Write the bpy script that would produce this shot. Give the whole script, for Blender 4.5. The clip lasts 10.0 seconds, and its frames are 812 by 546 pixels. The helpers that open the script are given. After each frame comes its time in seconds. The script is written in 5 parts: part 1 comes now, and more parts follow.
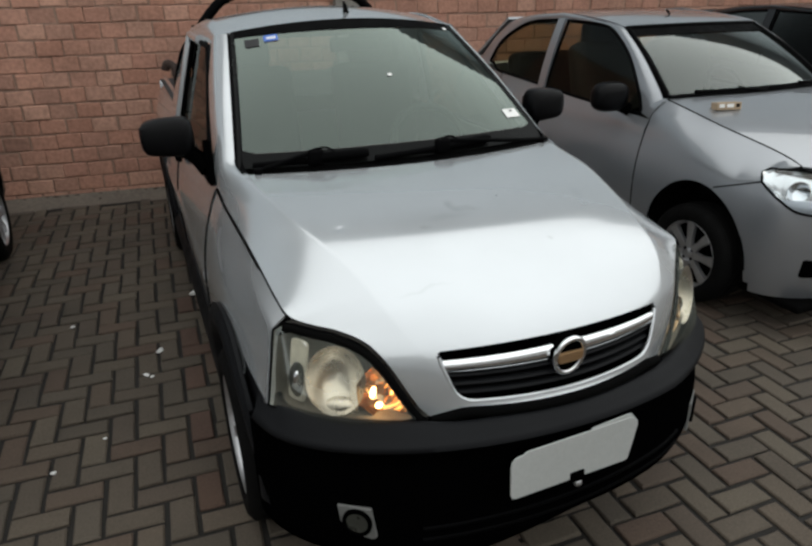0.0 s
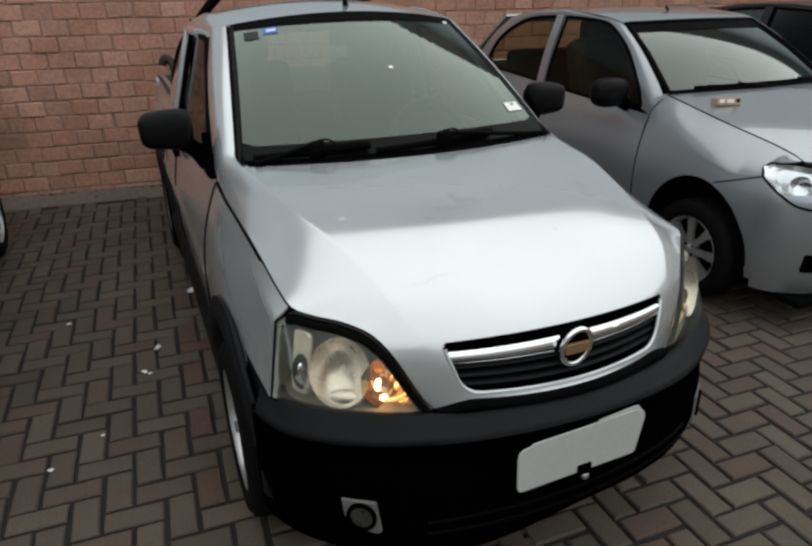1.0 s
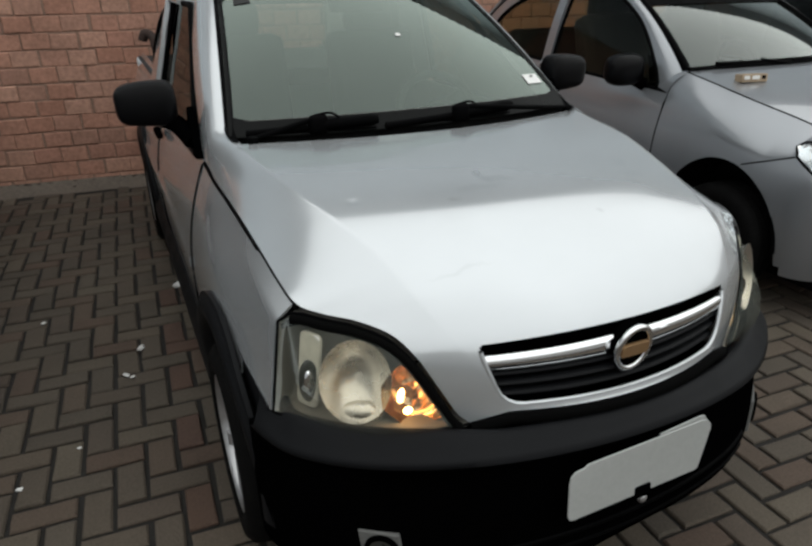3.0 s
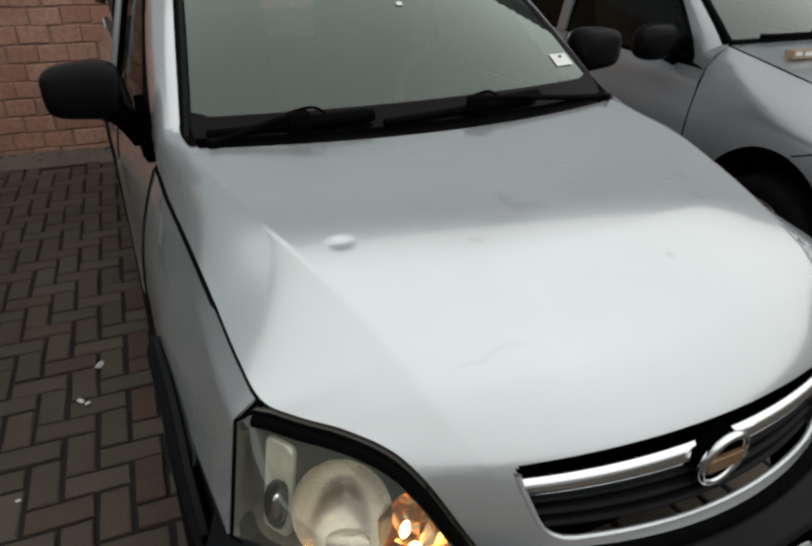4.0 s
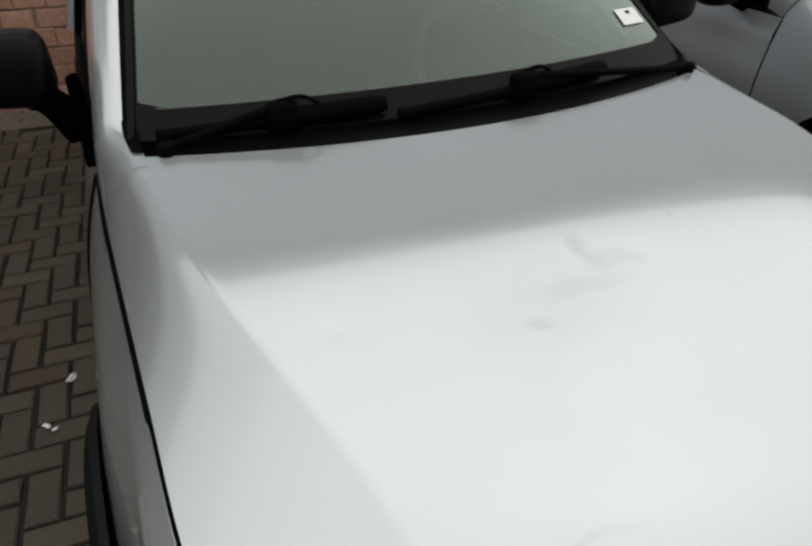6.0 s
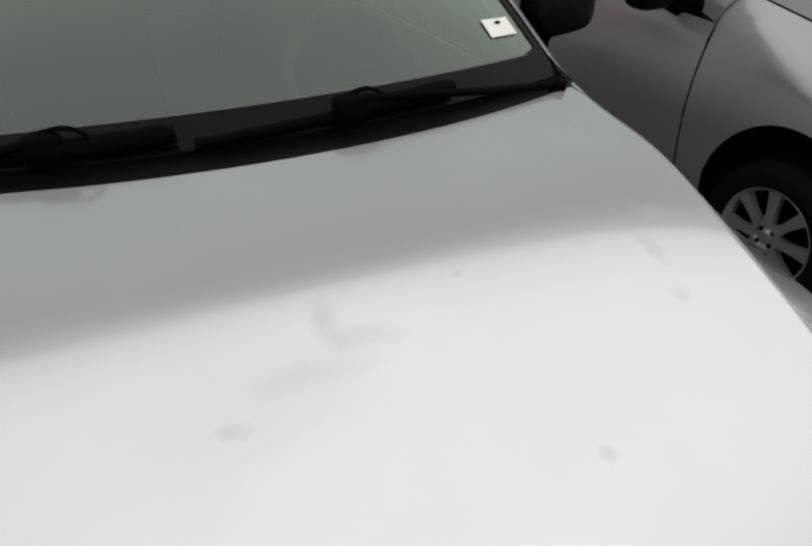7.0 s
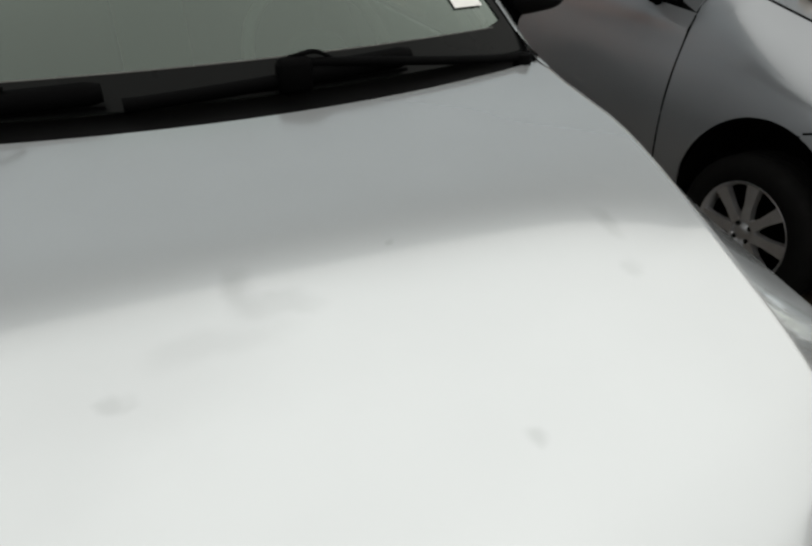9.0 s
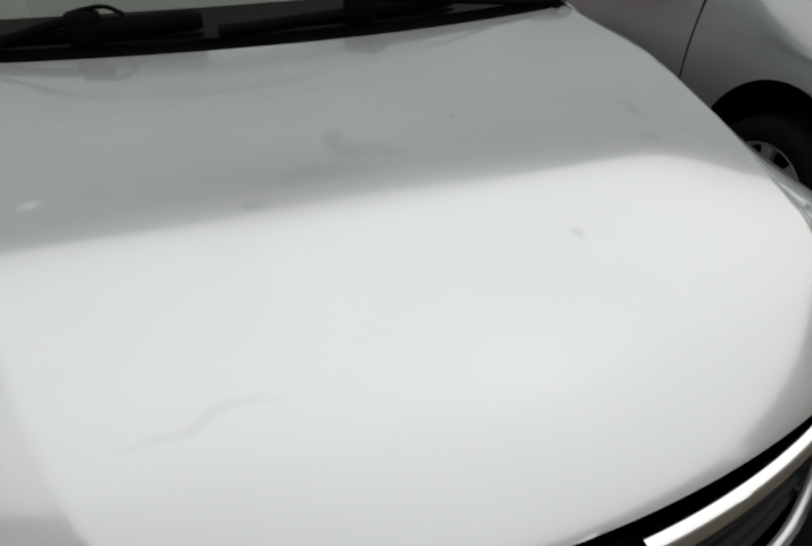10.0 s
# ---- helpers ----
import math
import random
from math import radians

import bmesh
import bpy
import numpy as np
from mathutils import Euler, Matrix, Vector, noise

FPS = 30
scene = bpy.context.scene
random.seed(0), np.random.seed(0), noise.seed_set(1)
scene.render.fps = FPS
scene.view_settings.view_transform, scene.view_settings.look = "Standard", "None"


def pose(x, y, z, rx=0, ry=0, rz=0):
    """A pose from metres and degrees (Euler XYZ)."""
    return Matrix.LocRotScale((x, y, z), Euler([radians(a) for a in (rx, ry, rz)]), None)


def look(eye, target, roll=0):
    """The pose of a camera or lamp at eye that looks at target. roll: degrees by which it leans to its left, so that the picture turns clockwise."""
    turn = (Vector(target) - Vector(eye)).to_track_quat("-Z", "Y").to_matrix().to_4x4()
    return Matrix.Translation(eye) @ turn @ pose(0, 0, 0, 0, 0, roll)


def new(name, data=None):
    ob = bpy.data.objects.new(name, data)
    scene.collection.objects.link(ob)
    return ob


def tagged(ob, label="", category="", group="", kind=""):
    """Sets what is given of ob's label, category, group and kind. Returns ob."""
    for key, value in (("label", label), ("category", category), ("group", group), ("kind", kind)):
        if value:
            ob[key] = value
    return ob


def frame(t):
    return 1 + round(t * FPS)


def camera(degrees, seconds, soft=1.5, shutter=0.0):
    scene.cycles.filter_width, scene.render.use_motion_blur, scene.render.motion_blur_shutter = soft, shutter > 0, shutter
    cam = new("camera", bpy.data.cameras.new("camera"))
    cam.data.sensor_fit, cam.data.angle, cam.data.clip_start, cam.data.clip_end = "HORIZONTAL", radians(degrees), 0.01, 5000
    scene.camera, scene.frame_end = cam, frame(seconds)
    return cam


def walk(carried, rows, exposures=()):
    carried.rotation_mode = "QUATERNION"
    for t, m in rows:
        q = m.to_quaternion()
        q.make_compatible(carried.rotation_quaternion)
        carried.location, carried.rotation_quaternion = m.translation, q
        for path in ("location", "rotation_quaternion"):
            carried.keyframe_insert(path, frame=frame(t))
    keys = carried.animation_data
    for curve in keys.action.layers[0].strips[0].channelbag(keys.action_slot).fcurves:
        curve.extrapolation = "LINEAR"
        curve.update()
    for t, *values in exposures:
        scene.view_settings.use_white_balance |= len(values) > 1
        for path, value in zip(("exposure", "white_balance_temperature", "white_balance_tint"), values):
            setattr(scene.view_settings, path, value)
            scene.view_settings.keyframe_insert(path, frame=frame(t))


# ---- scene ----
cam = camera(64.0, 10.0, 2.6)
PATH = [
    (0, (-0.934, -1.155, 1.65), (-0.237, 0.541, 0.852), -0.9),
    (0.5, (-0.934, -1.145, 1.637), (-0.231, 0.549, 0.839), -0.9),
    (1, (-0.953, -1.137, 1.618), (-0.242, 0.555, 0.822), -0.8),
    (1.5, (-0.988, -1.12, 1.57), (-0.272, 0.569, 0.773), -0.7),
    (2, (-1.024, -1.097, 1.519), (-0.298, 0.588, 0.722), -0.7),
    (2.5, (-1.005, -1.021, 1.51), (-0.269, 0.656, 0.705), -0.8),
    (4, (-0.776, -0.477, 1.521), (-0.04, 1.135, 0.594), -0.1),
    (4.5, (-0.742, -0.244, 1.53), (-0.038, 1.33, 0.517), -0.4),
    (5, (-0.711, -0.128, 1.501), (-0.015, 1.453, 0.492), -0.5),
    (6.5, (-0.455, -0.05, 1.501), (0.195, 1.486, 0.396), -1.0),
    (7, (-0.236, -0.023, 1.485), (0.431, 1.522, 0.403), -1.1),
    (7.5, (-0.12, 0.014, 1.491), (0.555, 1.546, 0.398), -0.3),
    (8, (-0.096, 0.024, 1.482), (0.592, 1.553, 0.392), -0.1),
    (8.5, (-0.106, 0.008, 1.471), (0.586, 1.542, 0.389), -0.0),
    (9, (-0.159, -0.015, 1.417), (0.541, 1.514, 0.334), 0.6),
    (9.5, (-0.206, -0.062, 1.394), (0.503, 1.459, 0.308), 0.9),
    (10, (-0.312, -0.217, 1.345), (0.34, 1.347, 0.282), -0.6),
]
walk(cam, [(t, look(eye, target, roll)) for t, eye, target, roll in PATH],
     [(0, -0.13, 6350, 10), (2.5, -0.14, 6350, 10), (4.0, -0.39, 6480, 10), (4.5, -0.35, 6520, 10), (5.5, -0.35, 6560, 10), (6.5, -0.35, 6630, 10), (7.5, -0.30, 6700, 10), (9, -0.34, 6700, 10), (10, -0.39, 6680, 10)])

# ---- light ----
world = bpy.data.worlds.new("overcast")
scene.world = world
world.use_nodes = True
wn, wl = world.node_tree.nodes, world.node_tree.links
sky = wn.new("ShaderNodeTexSky")
sky.sky_type, sky.sun_disc = "NISHITA", False
sky.sun_elevation, sky.sun_rotation = radians(58), radians(127)
sky.air_density, sky.dust_density = 1.0, 6.0
grey_sky = wn.new("ShaderNodeHueSaturation")
grey_sky.inputs["Saturation"].default_value = 0.15
wl.new(sky.outputs[0], grey_sky.inputs["Color"])
cloud = wn.new("ShaderNodeMix")
cloud.data_type = "RGBA"
cloud.inputs[0].default_value = 0.985
cloud.inputs[7].default_value = (9.2, 9.4, 9.1, 1)
wl.new(grey_sky.outputs[0], cloud.inputs[6])
# overcast sky: brighter towards the zenith and towards the side where the sun stands behind the cloud
sky_way, sky_split, sky_rise, sky_mul = (wn.new("ShaderNode" + k) for k in ("TexCoord", "SeparateXYZ", "MapRange", "VectorMath"))
wl.new(sky_way.outputs["Generated"], sky_split.inputs[0])
sky_side = wn.new("ShaderNodeMath")
sky_side.operation = "MULTIPLY_ADD"
sky_side.inputs[1].default_value = 0.34
wl.new(sky_split.outputs["X"], sky_side.inputs[0])
wl.new(sky_split.outputs["Z"], sky_side.inputs[2])
wl.new(sky_side.outputs[0], sky_rise.inputs[0])
sky_rise.clamp = False
sky_rise.inputs[3].default_value, sky_rise.inputs[4].default_value = 0.66, 1.05
sky_mul.operation = "SCALE"
wl.new(cloud.outputs[2], sky_mul.inputs[0])
wl.new(sky_rise.outputs[0], sky_mul.inputs["Scale"])
wl.new(sky_mul.outputs[0], wn["Background"].inputs[0])
wn["Background"].inputs[1].default_value = 0.157
sun = new("sun", bpy.data.lights.new("sun", "SUN"))
sun.data.energy, sun.data.angle, sun.data.color = 0.5, radians(175), (1.0, 0.97, 0.93)
sun.matrix_world = look((4, -3, 8), (0, 0, 0))


# ---- materials ----
def material(name, base, rough=0.5, metal=0.0, coat=0.0, scale=0.0, vary=0.15, bump=0.0, fine=0.0, spec=0.5):
    """A plain surface with variation at two scales and a little relief."""
    m = bpy.data.materials.new(name)
    m.use_nodes = True
    n, l = m.node_tree.nodes, m.node_tree.links
    b = n["Principled BSDF"]
    b.inputs["Base Color"].default_value = (*base, 1)
    b.inputs["Roughness"].default_value, b.inputs["Metallic"].default_value = rough, metal
    b.inputs["Coat Weight"].default_value, b.inputs["Coat Roughness"].default_value = coat, 0.07
    b.inputs["Specular IOR Level"].default_value = spec
    if scale:
        co = n.new("ShaderNodeTexCoord")
        big, small = n.new("ShaderNodeTexNoise"), n.new("ShaderNodeTexNoise")
        for node, s, d in ((big, scale, 4), (small, fine or scale * 12, 3)):
            node.inputs["Scale"].default_value, node.inputs["Detail"].default_value = s, d
            l.new(co.outputs["Object"], node.inputs["Vector"])
        add = n.new("ShaderNodeMath")
        add.operation = "ADD"
        l.new(big.outputs[0], add.inputs[0])
        l.new(small.outputs[0], add.inputs[1])
        rng = n.new("ShaderNodeMapRange")
        rng.inputs[1].default_value, rng.inputs[2].default_value = 0.6, 1.4
        rng.inputs[3].default_value, rng.inputs[4].default_value = 1 - vary, 1 + vary
        l.new(add.outputs[0], rng.inputs[0])
        mul = n.new("ShaderNodeVectorMath")
        mul.operation = "SCALE"
        mul.inputs[0].default_value = base
        l.new(rng.outputs[0], mul.inputs["Scale"])
        l.new(mul.outputs[0], b.inputs["Base Color"])
        rr = n.new("ShaderNodeMapRange")
        rr.inputs[1].default_value, rr.inputs[2].default_value = 0.3, 0.7
        rr.inputs[3].default_value, rr.inputs[4].default_value = rough * 0.85, min(1, rough * 1.15)
        l.new(big.outputs[0], rr.inputs[0])
        l.new(rr.outputs[0], b.inputs["Roughness"])
        if bump:
            bp = n.new("ShaderNodeBump")
            bp.inputs["Strength"].default_value, bp.inputs["Distance"].default_value = 0.6, bump
            l.new(small.outputs[0], bp.inputs["Height"])
            l.new(bp.outputs[0], b.inputs["Normal"])
    return m


def piece_material(name, colours, rough, grain, bump, groove=0.0):
    """Stone or clay whose colour differs from piece to piece, with stains and grain."""
    m = material(name, colours[0], rough)
    n, l = m.node_tree.nodes, m.node_tree.links
    b = n["Principled BSDF"]
    info, geo, co = n.new("ShaderNodeObjectInfo"), n.new("ShaderNodeNewGeometry"), n.new("ShaderNodeTexCoord")
    mixr = n.new("ShaderNodeMath")
    mixr.operation = "ADD"
    l.new(info.outputs["Random"], mixr.inputs[0])
    l.new(geo.outputs["Random Per Island"], mixr.inputs[1])
    frac = n.new("ShaderNodeMath")
    frac.operation = "FRACT"
    l.new(mixr.outputs[0], frac.inputs[0])
    ramp = n.new("ShaderNodeValToRGB")
    while len(ramp.color_ramp.elements) < len(colours):
        ramp.color_ramp.elements.new(0.5)
    for i, (e, c) in enumerate(zip(ramp.color_ramp.elements, colours)):
        e.position, e.color = i / (len(colours) - 1), (*c, 1)
    l.new(frac.outputs[0], ramp.inputs[0])
    stain, fine = n.new("ShaderNodeTexNoise"), n.new("ShaderNodeTexNoise")
    stain.inputs["Scale"].default_value, stain.inputs["Detail"].default_value = 2.2, 5
    fine.inputs["Scale"].default_value, fine.inputs["Detail"].default_value = grain, 6
    for node in (stain, fine):
        l.new(geo.outputs["Position"], node.inputs["Vector"])
    add = n.new("ShaderNodeMath")
    add.operation = "ADD"
    l.new(stain.outputs[0], add.inputs[0])
    l.new(fine.outputs[0], add.inputs[1])
    rng = n.new("ShaderNodeMapRange")
    rng.inputs[1].default_value, rng.inputs[2].default_value = 0.6, 1.4
    rng.inputs[3].default_value, rng.inputs[4].default_value = 0.62, 1.38
    l.new(add.outputs[0], rng.inputs[0])
    mul = n.new("ShaderNodeVectorMath")
    mul.operation = "SCALE"
    l.new(ramp.outputs[0], mul.inputs[0])
    l.new(rng.outputs[0], mul.inputs["Scale"])
    l.new(mul.outputs[0], b.inputs["Base Color"])
    bp = n.new("ShaderNodeBump")
    bp.inputs["Strength"].default_value, bp.inputs["Distance"].default_value = 0.8, bump
    l.new(fine.outputs[0], bp.inputs["Height"])
    l.new(bp.outputs[0], b.inputs["Normal"])
    return m


def paint(name, base, rough=0.24, metal=0.6, coat=1.0, smears=(), gloss=0.03):
    """Metallic car paint under clear lacquer. smears: rows of (place, half sizes, strength) of dull dirt."""
    m = material(name, base, rough, metal, coat)
    n, l = m.node_tree.nodes, m.node_tree.links
    b = n["Principled BSDF"]
    b.inputs["Coat Roughness"].default_value = gloss
    geo, cloud_tex, warp = n.new("ShaderNodeNewGeometry"), n.new("ShaderNodeTexNoise"), n.new("ShaderNodeTexNoise")
    for tex, sc in ((cloud_tex, 3.0), (warp, 14.0)):
        tex.inputs["Scale"].default_value, tex.inputs["Detail"].default_value = sc, 3
        l.new(geo.outputs["Position"], tex.inputs["Vector"])
    level = n.new("ShaderNodeMapRange")
    level.inputs[1].default_value, level.inputs[2].default_value = 0.3, 0.7
    level.inputs[3].default_value, level.inputs[4].default_value = 0.97, 1.03
    l.new(cloud_tex.outputs[0], level.inputs[0])
    tone = level.outputs[0]
    bend = n.new("ShaderNodeVectorMath")
    bend.operation = "MULTIPLY_ADD"
    bend.inputs[1].default_value = (0.06, 0.06, 0.0)
    l.new(warp.outputs["Color"], bend.inputs[0])
    l.new(geo.outputs["Position"], bend.inputs[2])
    for place, half, strength in smears:
        off, size, length, fade, times = (n.new("ShaderNode" + k) for k in ("VectorMath", "VectorMath", "VectorMath", "MapRange", "Math"))
        off.operation, size.operation, length.operation, times.operation = "SUBTRACT", "DIVIDE", "LENGTH", "MULTIPLY"
        off.inputs[1].default_value, size.inputs[1].default_value = (place[0] + 0.03, place[1] + 0.03, 1.0), (half[0], half[1], 1.0)
        l.new(bend.outputs[0], off.inputs[0])
        l.new(off.outputs[0], size.inputs[0])
        l.new(size.outputs[0], length.inputs[0])
        l.new(length.outputs["Value"], fade.inputs[0])
        fade.interpolation_type = "SMOOTHSTEP"
        fade.inputs[1].default_value, fade.inputs[2].default_value = 0.2, 1.1
        fade.inputs[3].default_value, fade.inputs[4].default_value = 1 - strength, 1.0
        l.new(tone, times.inputs[0])
        l.new(fade.outputs[0], times.inputs[1])
        tone = times.outputs[0]
    mul = n.new("ShaderNodeVectorMath")
    mul.operation = "SCALE"
    mul.inputs[0].default_value = base
    l.new(tone, mul.inputs["Scale"])
    l.new(mul.outputs[0], b.inputs["Base Color"])
    return m


def glass(name, tint, gloss=1.0, rough=0.0, ior=1.5, haze=0.0, sheen=(0.95, 1.0, 0.96)):
    """Thin car glass: tinted, with the gloss that its angle gives."""
    m = bpy.data.materials.new(name)
    m.use_nodes = True
    n, l = m.node_tree.nodes, m.node_tree.links
    n.remove(n["Principled BSDF"])
    clear, shine, mix, fres, mul = (n.new("ShaderNode" + k) for k in ("BsdfTransparent", "BsdfGlossy", "MixShader", "Fresnel", "Math"))
    clear.inputs[0].default_value = (*tint, 1)
    shine.inputs[0].default_value, shine.inputs["Roughness"].default_value = (*sheen, 1), rough
    fres.inputs[0].default_value = ior
    mul.operation, mul.use_clamp, mul.inputs[1].default_value = "MULTIPLY", True, gloss
    l.new(fres.outputs[0], mul.inputs[0])
    l.new(mul.outputs[0], mix.inputs[0])
    body = clear
    if haze:
        dust, part_mix, noise_tex = n.new("ShaderNodeBsdfDiffuse"), n.new("ShaderNodeMixShader"), n.new("ShaderNodeTexNoise")
        dust.inputs[0].default_value = (0.40, 0.44, 0.40, 1)
        noise_tex.inputs["Scale"].default_value, noise_tex.inputs["Detail"].default_value = 3.0, 4
        co = n.new("ShaderNodeTexCoord")
        l.new(co.outputs["Object"], noise_tex.inputs["Vector"])
        rng = n.new("ShaderNodeMapRange")
        rng.inputs[1].default_value, rng.inputs[2].default_value = 0.3, 0.7
        rng.inputs[3].default_value, rng.inputs[4].default_value = haze * 0.6, haze * 1.4
        l.new(noise_tex.outputs[0], rng.inputs[0])
        l.new(rng.outputs[0], part_mix.inputs[0])
        l.new(clear.outputs[0], part_mix.inputs[1])
        l.new(dust.outputs[0], part_mix.inputs[2])
        body = part_mix
    l.new(body.outputs[0], mix.inputs[1])
    l.new(shine.outputs[0], mix.inputs[2])
    l.new(mix.outputs[0], n["Material Output"].inputs[0])
    return m


def glow(name, colour, strength):
    m = bpy.data.materials.new(name)
    m.use_nodes = True
    b = m.node_tree.nodes["Principled BSDF"]
    b.inputs["Base Color"].default_value = (*colour, 1)
    b.inputs["Emission Color"].default_value, b.inputs["Emission Strength"].default_value = (*colour, 1), strength
    return m


SILVER = paint("silver_paint", (0.60, 0.625, 0.645), rough=0.22, gloss=0.06)
BONNET_PAINT = paint("bonnet_paint", (0.60, 0.625, 0.645), rough=0.20, gloss=0.05, smears=[((-0.085, 0.545), (0.024, 0.045), 0.16), ((-0.06, 0.51), (0.055, 0.02), 0.10), ((-0.12, 0.48), (0.08, 0.03), 0.07),
                                                                ((-0.216, 0.453), (0.017, 0.015), 0.13), ((0.362, 0.535), (0.018, 0.05), 0.13), ((0.345, 0.445), (0.022, 0.02), 0.09), ((-0.19, 0.46), (0.17, 0.11), 0.07), ((0.119, 0.292), (0.013, 0.015), 0.14), ((0.09, 0.57), (0.010, 0.010), 0.14), ((-0.32, 0.215), (0.09, 0.007), 0.07)])
GREY_SILVER = paint("grey_silver_paint", (0.325, 0.340, 0.362), rough=0.28)
BLACK_PAINT = paint("black_paint", (0.006, 0.006, 0.007), metal=0.0, coat=0.25)
DARK_PAINT = paint("dark_grey_paint", (0.012, 0.012, 0.014), metal=0.2, coat=0.12)
BUMPER = material("grey_bumper_plastic", (0.0068, 0.0072, 0.0082), 0.52, scale=6, bump=0.0004, fine=900, spec=0.11)
COWL = material("cowl_plastic", (0.010, 0.010, 0.0105), 0.6, scale=12, spec=0.1)
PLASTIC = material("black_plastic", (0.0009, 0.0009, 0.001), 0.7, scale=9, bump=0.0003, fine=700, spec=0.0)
FRIT = material("black_glass_band", (0.005, 0.0055, 0.0055), 0.30, scale=6, vary=0.1, spec=0.06)
TRIM = material("black_trim_rubber", (0.0014, 0.0014, 0.0016), 0.6, scale=14, spec=0.03)
SEAM = material("dark_seam", (0.002, 0.002, 0.002), 0.9, spec=0.04)
TYRE = material("tyre_rubber", (0.0036, 0.0035, 0.0035), 0.85, scale=20, bump=0.0008, fine=300, spec=0.1)
CHROME = material("chrome", (0.86, 0.87, 0.88), 0.06, 1.0, scale=8, vary=0.04)
ALLOY = material("alloy", (0.50, 0.50, 0.51), 0.34, 0.8, scale=20, vary=0.12)
REFLECTOR = material("lamp_reflector", (0.80, 0.77, 0.72), 0.28, 0.95, scale=18, vary=0.06)
BRIGHT = material("bright_reflector", (0.92, 0.92, 0.91), 0.22, 1.0, scale=30, vary=0.05)
MIRROR_CASE = material("mirror_plastic", (0.0015, 0.0015, 0.002), 0.36, scale=9, spec=0.12)
LAMP_BODY = material("lamp_housing", (0.24, 0.225, 0.195), 0.6, 0.0, scale=14)
LAMP_DARK = material("dark_lamp_bowl", (0.05, 0.052, 0.045), 0.3, 0.3, scale=30, vary=0.3)
SIGNAL = material("signal_white", (0.62, 0.61, 0.55), 0.35, scale=40, vary=0.2)
GOLD = material("gold_badge", (0.36, 0.22, 0.11), 0.4, 0.5, scale=30)
CABIN = material("cabin_plastic", (0.014, 0.014, 0.015), 0.75, scale=8)
DASH = material("grey_dash_plastic", (0.13, 0.13, 0.125), 0.6, scale=8)
CLOTH = material("seat_cloth", (0.010, 0.010, 0.011), 0.95, scale=12, bump=0.001, fine=400)
WHITE = material("white_card", (0.78, 0.78, 0.76), 0.6, scale=14, vary=0.06)
PLATE = material("white_plate", (0.39, 0.40, 0.39), 0.45, scale=7, vary=0.07)
BLUE = material("blue_sticker", (0.05, 0.14, 0.50), 0.5, scale=20)
DUST = material("dust_film", (0.10, 0.10, 0.095), 0.9, scale=30, vary=0.4)
SHIELD = glass("windscreen_glass", (0.27, 0.33, 0.30), 2.65, ior=1.40, haze=0.04, sheen=(0.80, 0.93, 0.85))
SIDE_GLASS = glass("door_glass", (0.42, 0.42, 0.38), 0.3)
REAR_GLASS = glass("hatchback_glass", (0.58, 0.57, 0.46), 0.025)
HATCH_SHIELD = glass("hatchback_windscreen_glass", (0.50, 0.56, 0.56), 2.2, ior=1.42, haze=0.02)
DARK_GLASS = glass("dark_glass", (0.04, 0.04, 0.04), 0.12)
CLEAR_LENS = glass("clear_lamp_lens", (0.90, 0.93, 0.95), 0.5)
LENS = glass("lamp_lens", (0.90, 0.88, 0.81), 0.3, haze=0.08)
GLEAM = glow("lit_bulb", (1.0, 0.40, 0.10), 3.0)
FILAMENT = glow("lit_filament", (1.0, 0.52, 0.17), 26.0)
# reflector metal with the bulbs' amber glow put into its base colour
AMBER_BOWL = material("amber_lit_bowl", (0.72, 0.53, 0.33), 0.20, 1.0, scale=40, vary=0.25)
CONCRETE = material("concrete", (0.20, 0.185, 0.165), 0.9, scale=4, vary=0.3, bump=0.003, fine=60)
MORTAR = material("mortar", (0.27, 0.172, 0.128), 0.95, scale=5, vary=0.25, bump=0.003, fine=80)
PALE = material("pale_render", (0.43, 0.48, 0.52), 0.9, scale=1.2, vary=0.12, bump=0.003, fine=40)
SIDE_WALL = material("pale_side_render", (0.66, 0.67, 0.68), 0.9, scale=1.2, vary=0.12, bump=0.003, fine=40)
PLASTER = material("plaster", (0.52, 0.51, 0.50), 0.9, scale=1.2, vary=0.2, bump=0.003, fine=40)
SOIL = material("joint_sand", (0.011, 0.009, 0.007), 0.95, scale=5, vary=0.35, bump=0.003, fine=120)
BRICK = piece_material("clay_brick", [(0.345, 0.170, 0.118), (0.41, 0.215, 0.152), (0.37, 0.188, 0.135), (0.43, 0.242, 0.175), (0.31, 0.165, 0.12)], 0.9, 34, 0.003)
PAVER = piece_material("paver", [(0.0603, 0.0486, 0.0360), (0.0747, 0.0603, 0.0450), (0.0684, 0.0531, 0.0387), (0.0882, 0.0720, 0.0522), (0.0747, 0.0495, 0.0351), (0.0639, 0.0522, 0.0396)], 0.85, 130, 0.003)
PAVER_RED = piece_material("reddish_paver", [(0.0855, 0.0414, 0.0306), (0.0765, 0.0450, 0.0324), (0.0702, 0.0414, 0.0279)], 0.85, 130, 0.003)
DIRT = material("dirty_screed", (0.125, 0.106, 0.087), 0.95, scale=3, vary=0.4, bump=0.006, fine=35)
LEAF = material("dry_dirt", (0.045, 0.034, 0.024), 0.95, scale=25, vary=0.5)
KNOT = material("brown_strap", (0.035, 0.020, 0.015), 0.9, scale=30, vary=0.3)
ROOF_TILE = material("roof_sheet", (0.40, 0.43, 0.45), 0.9, scale=3, vary=0.25)
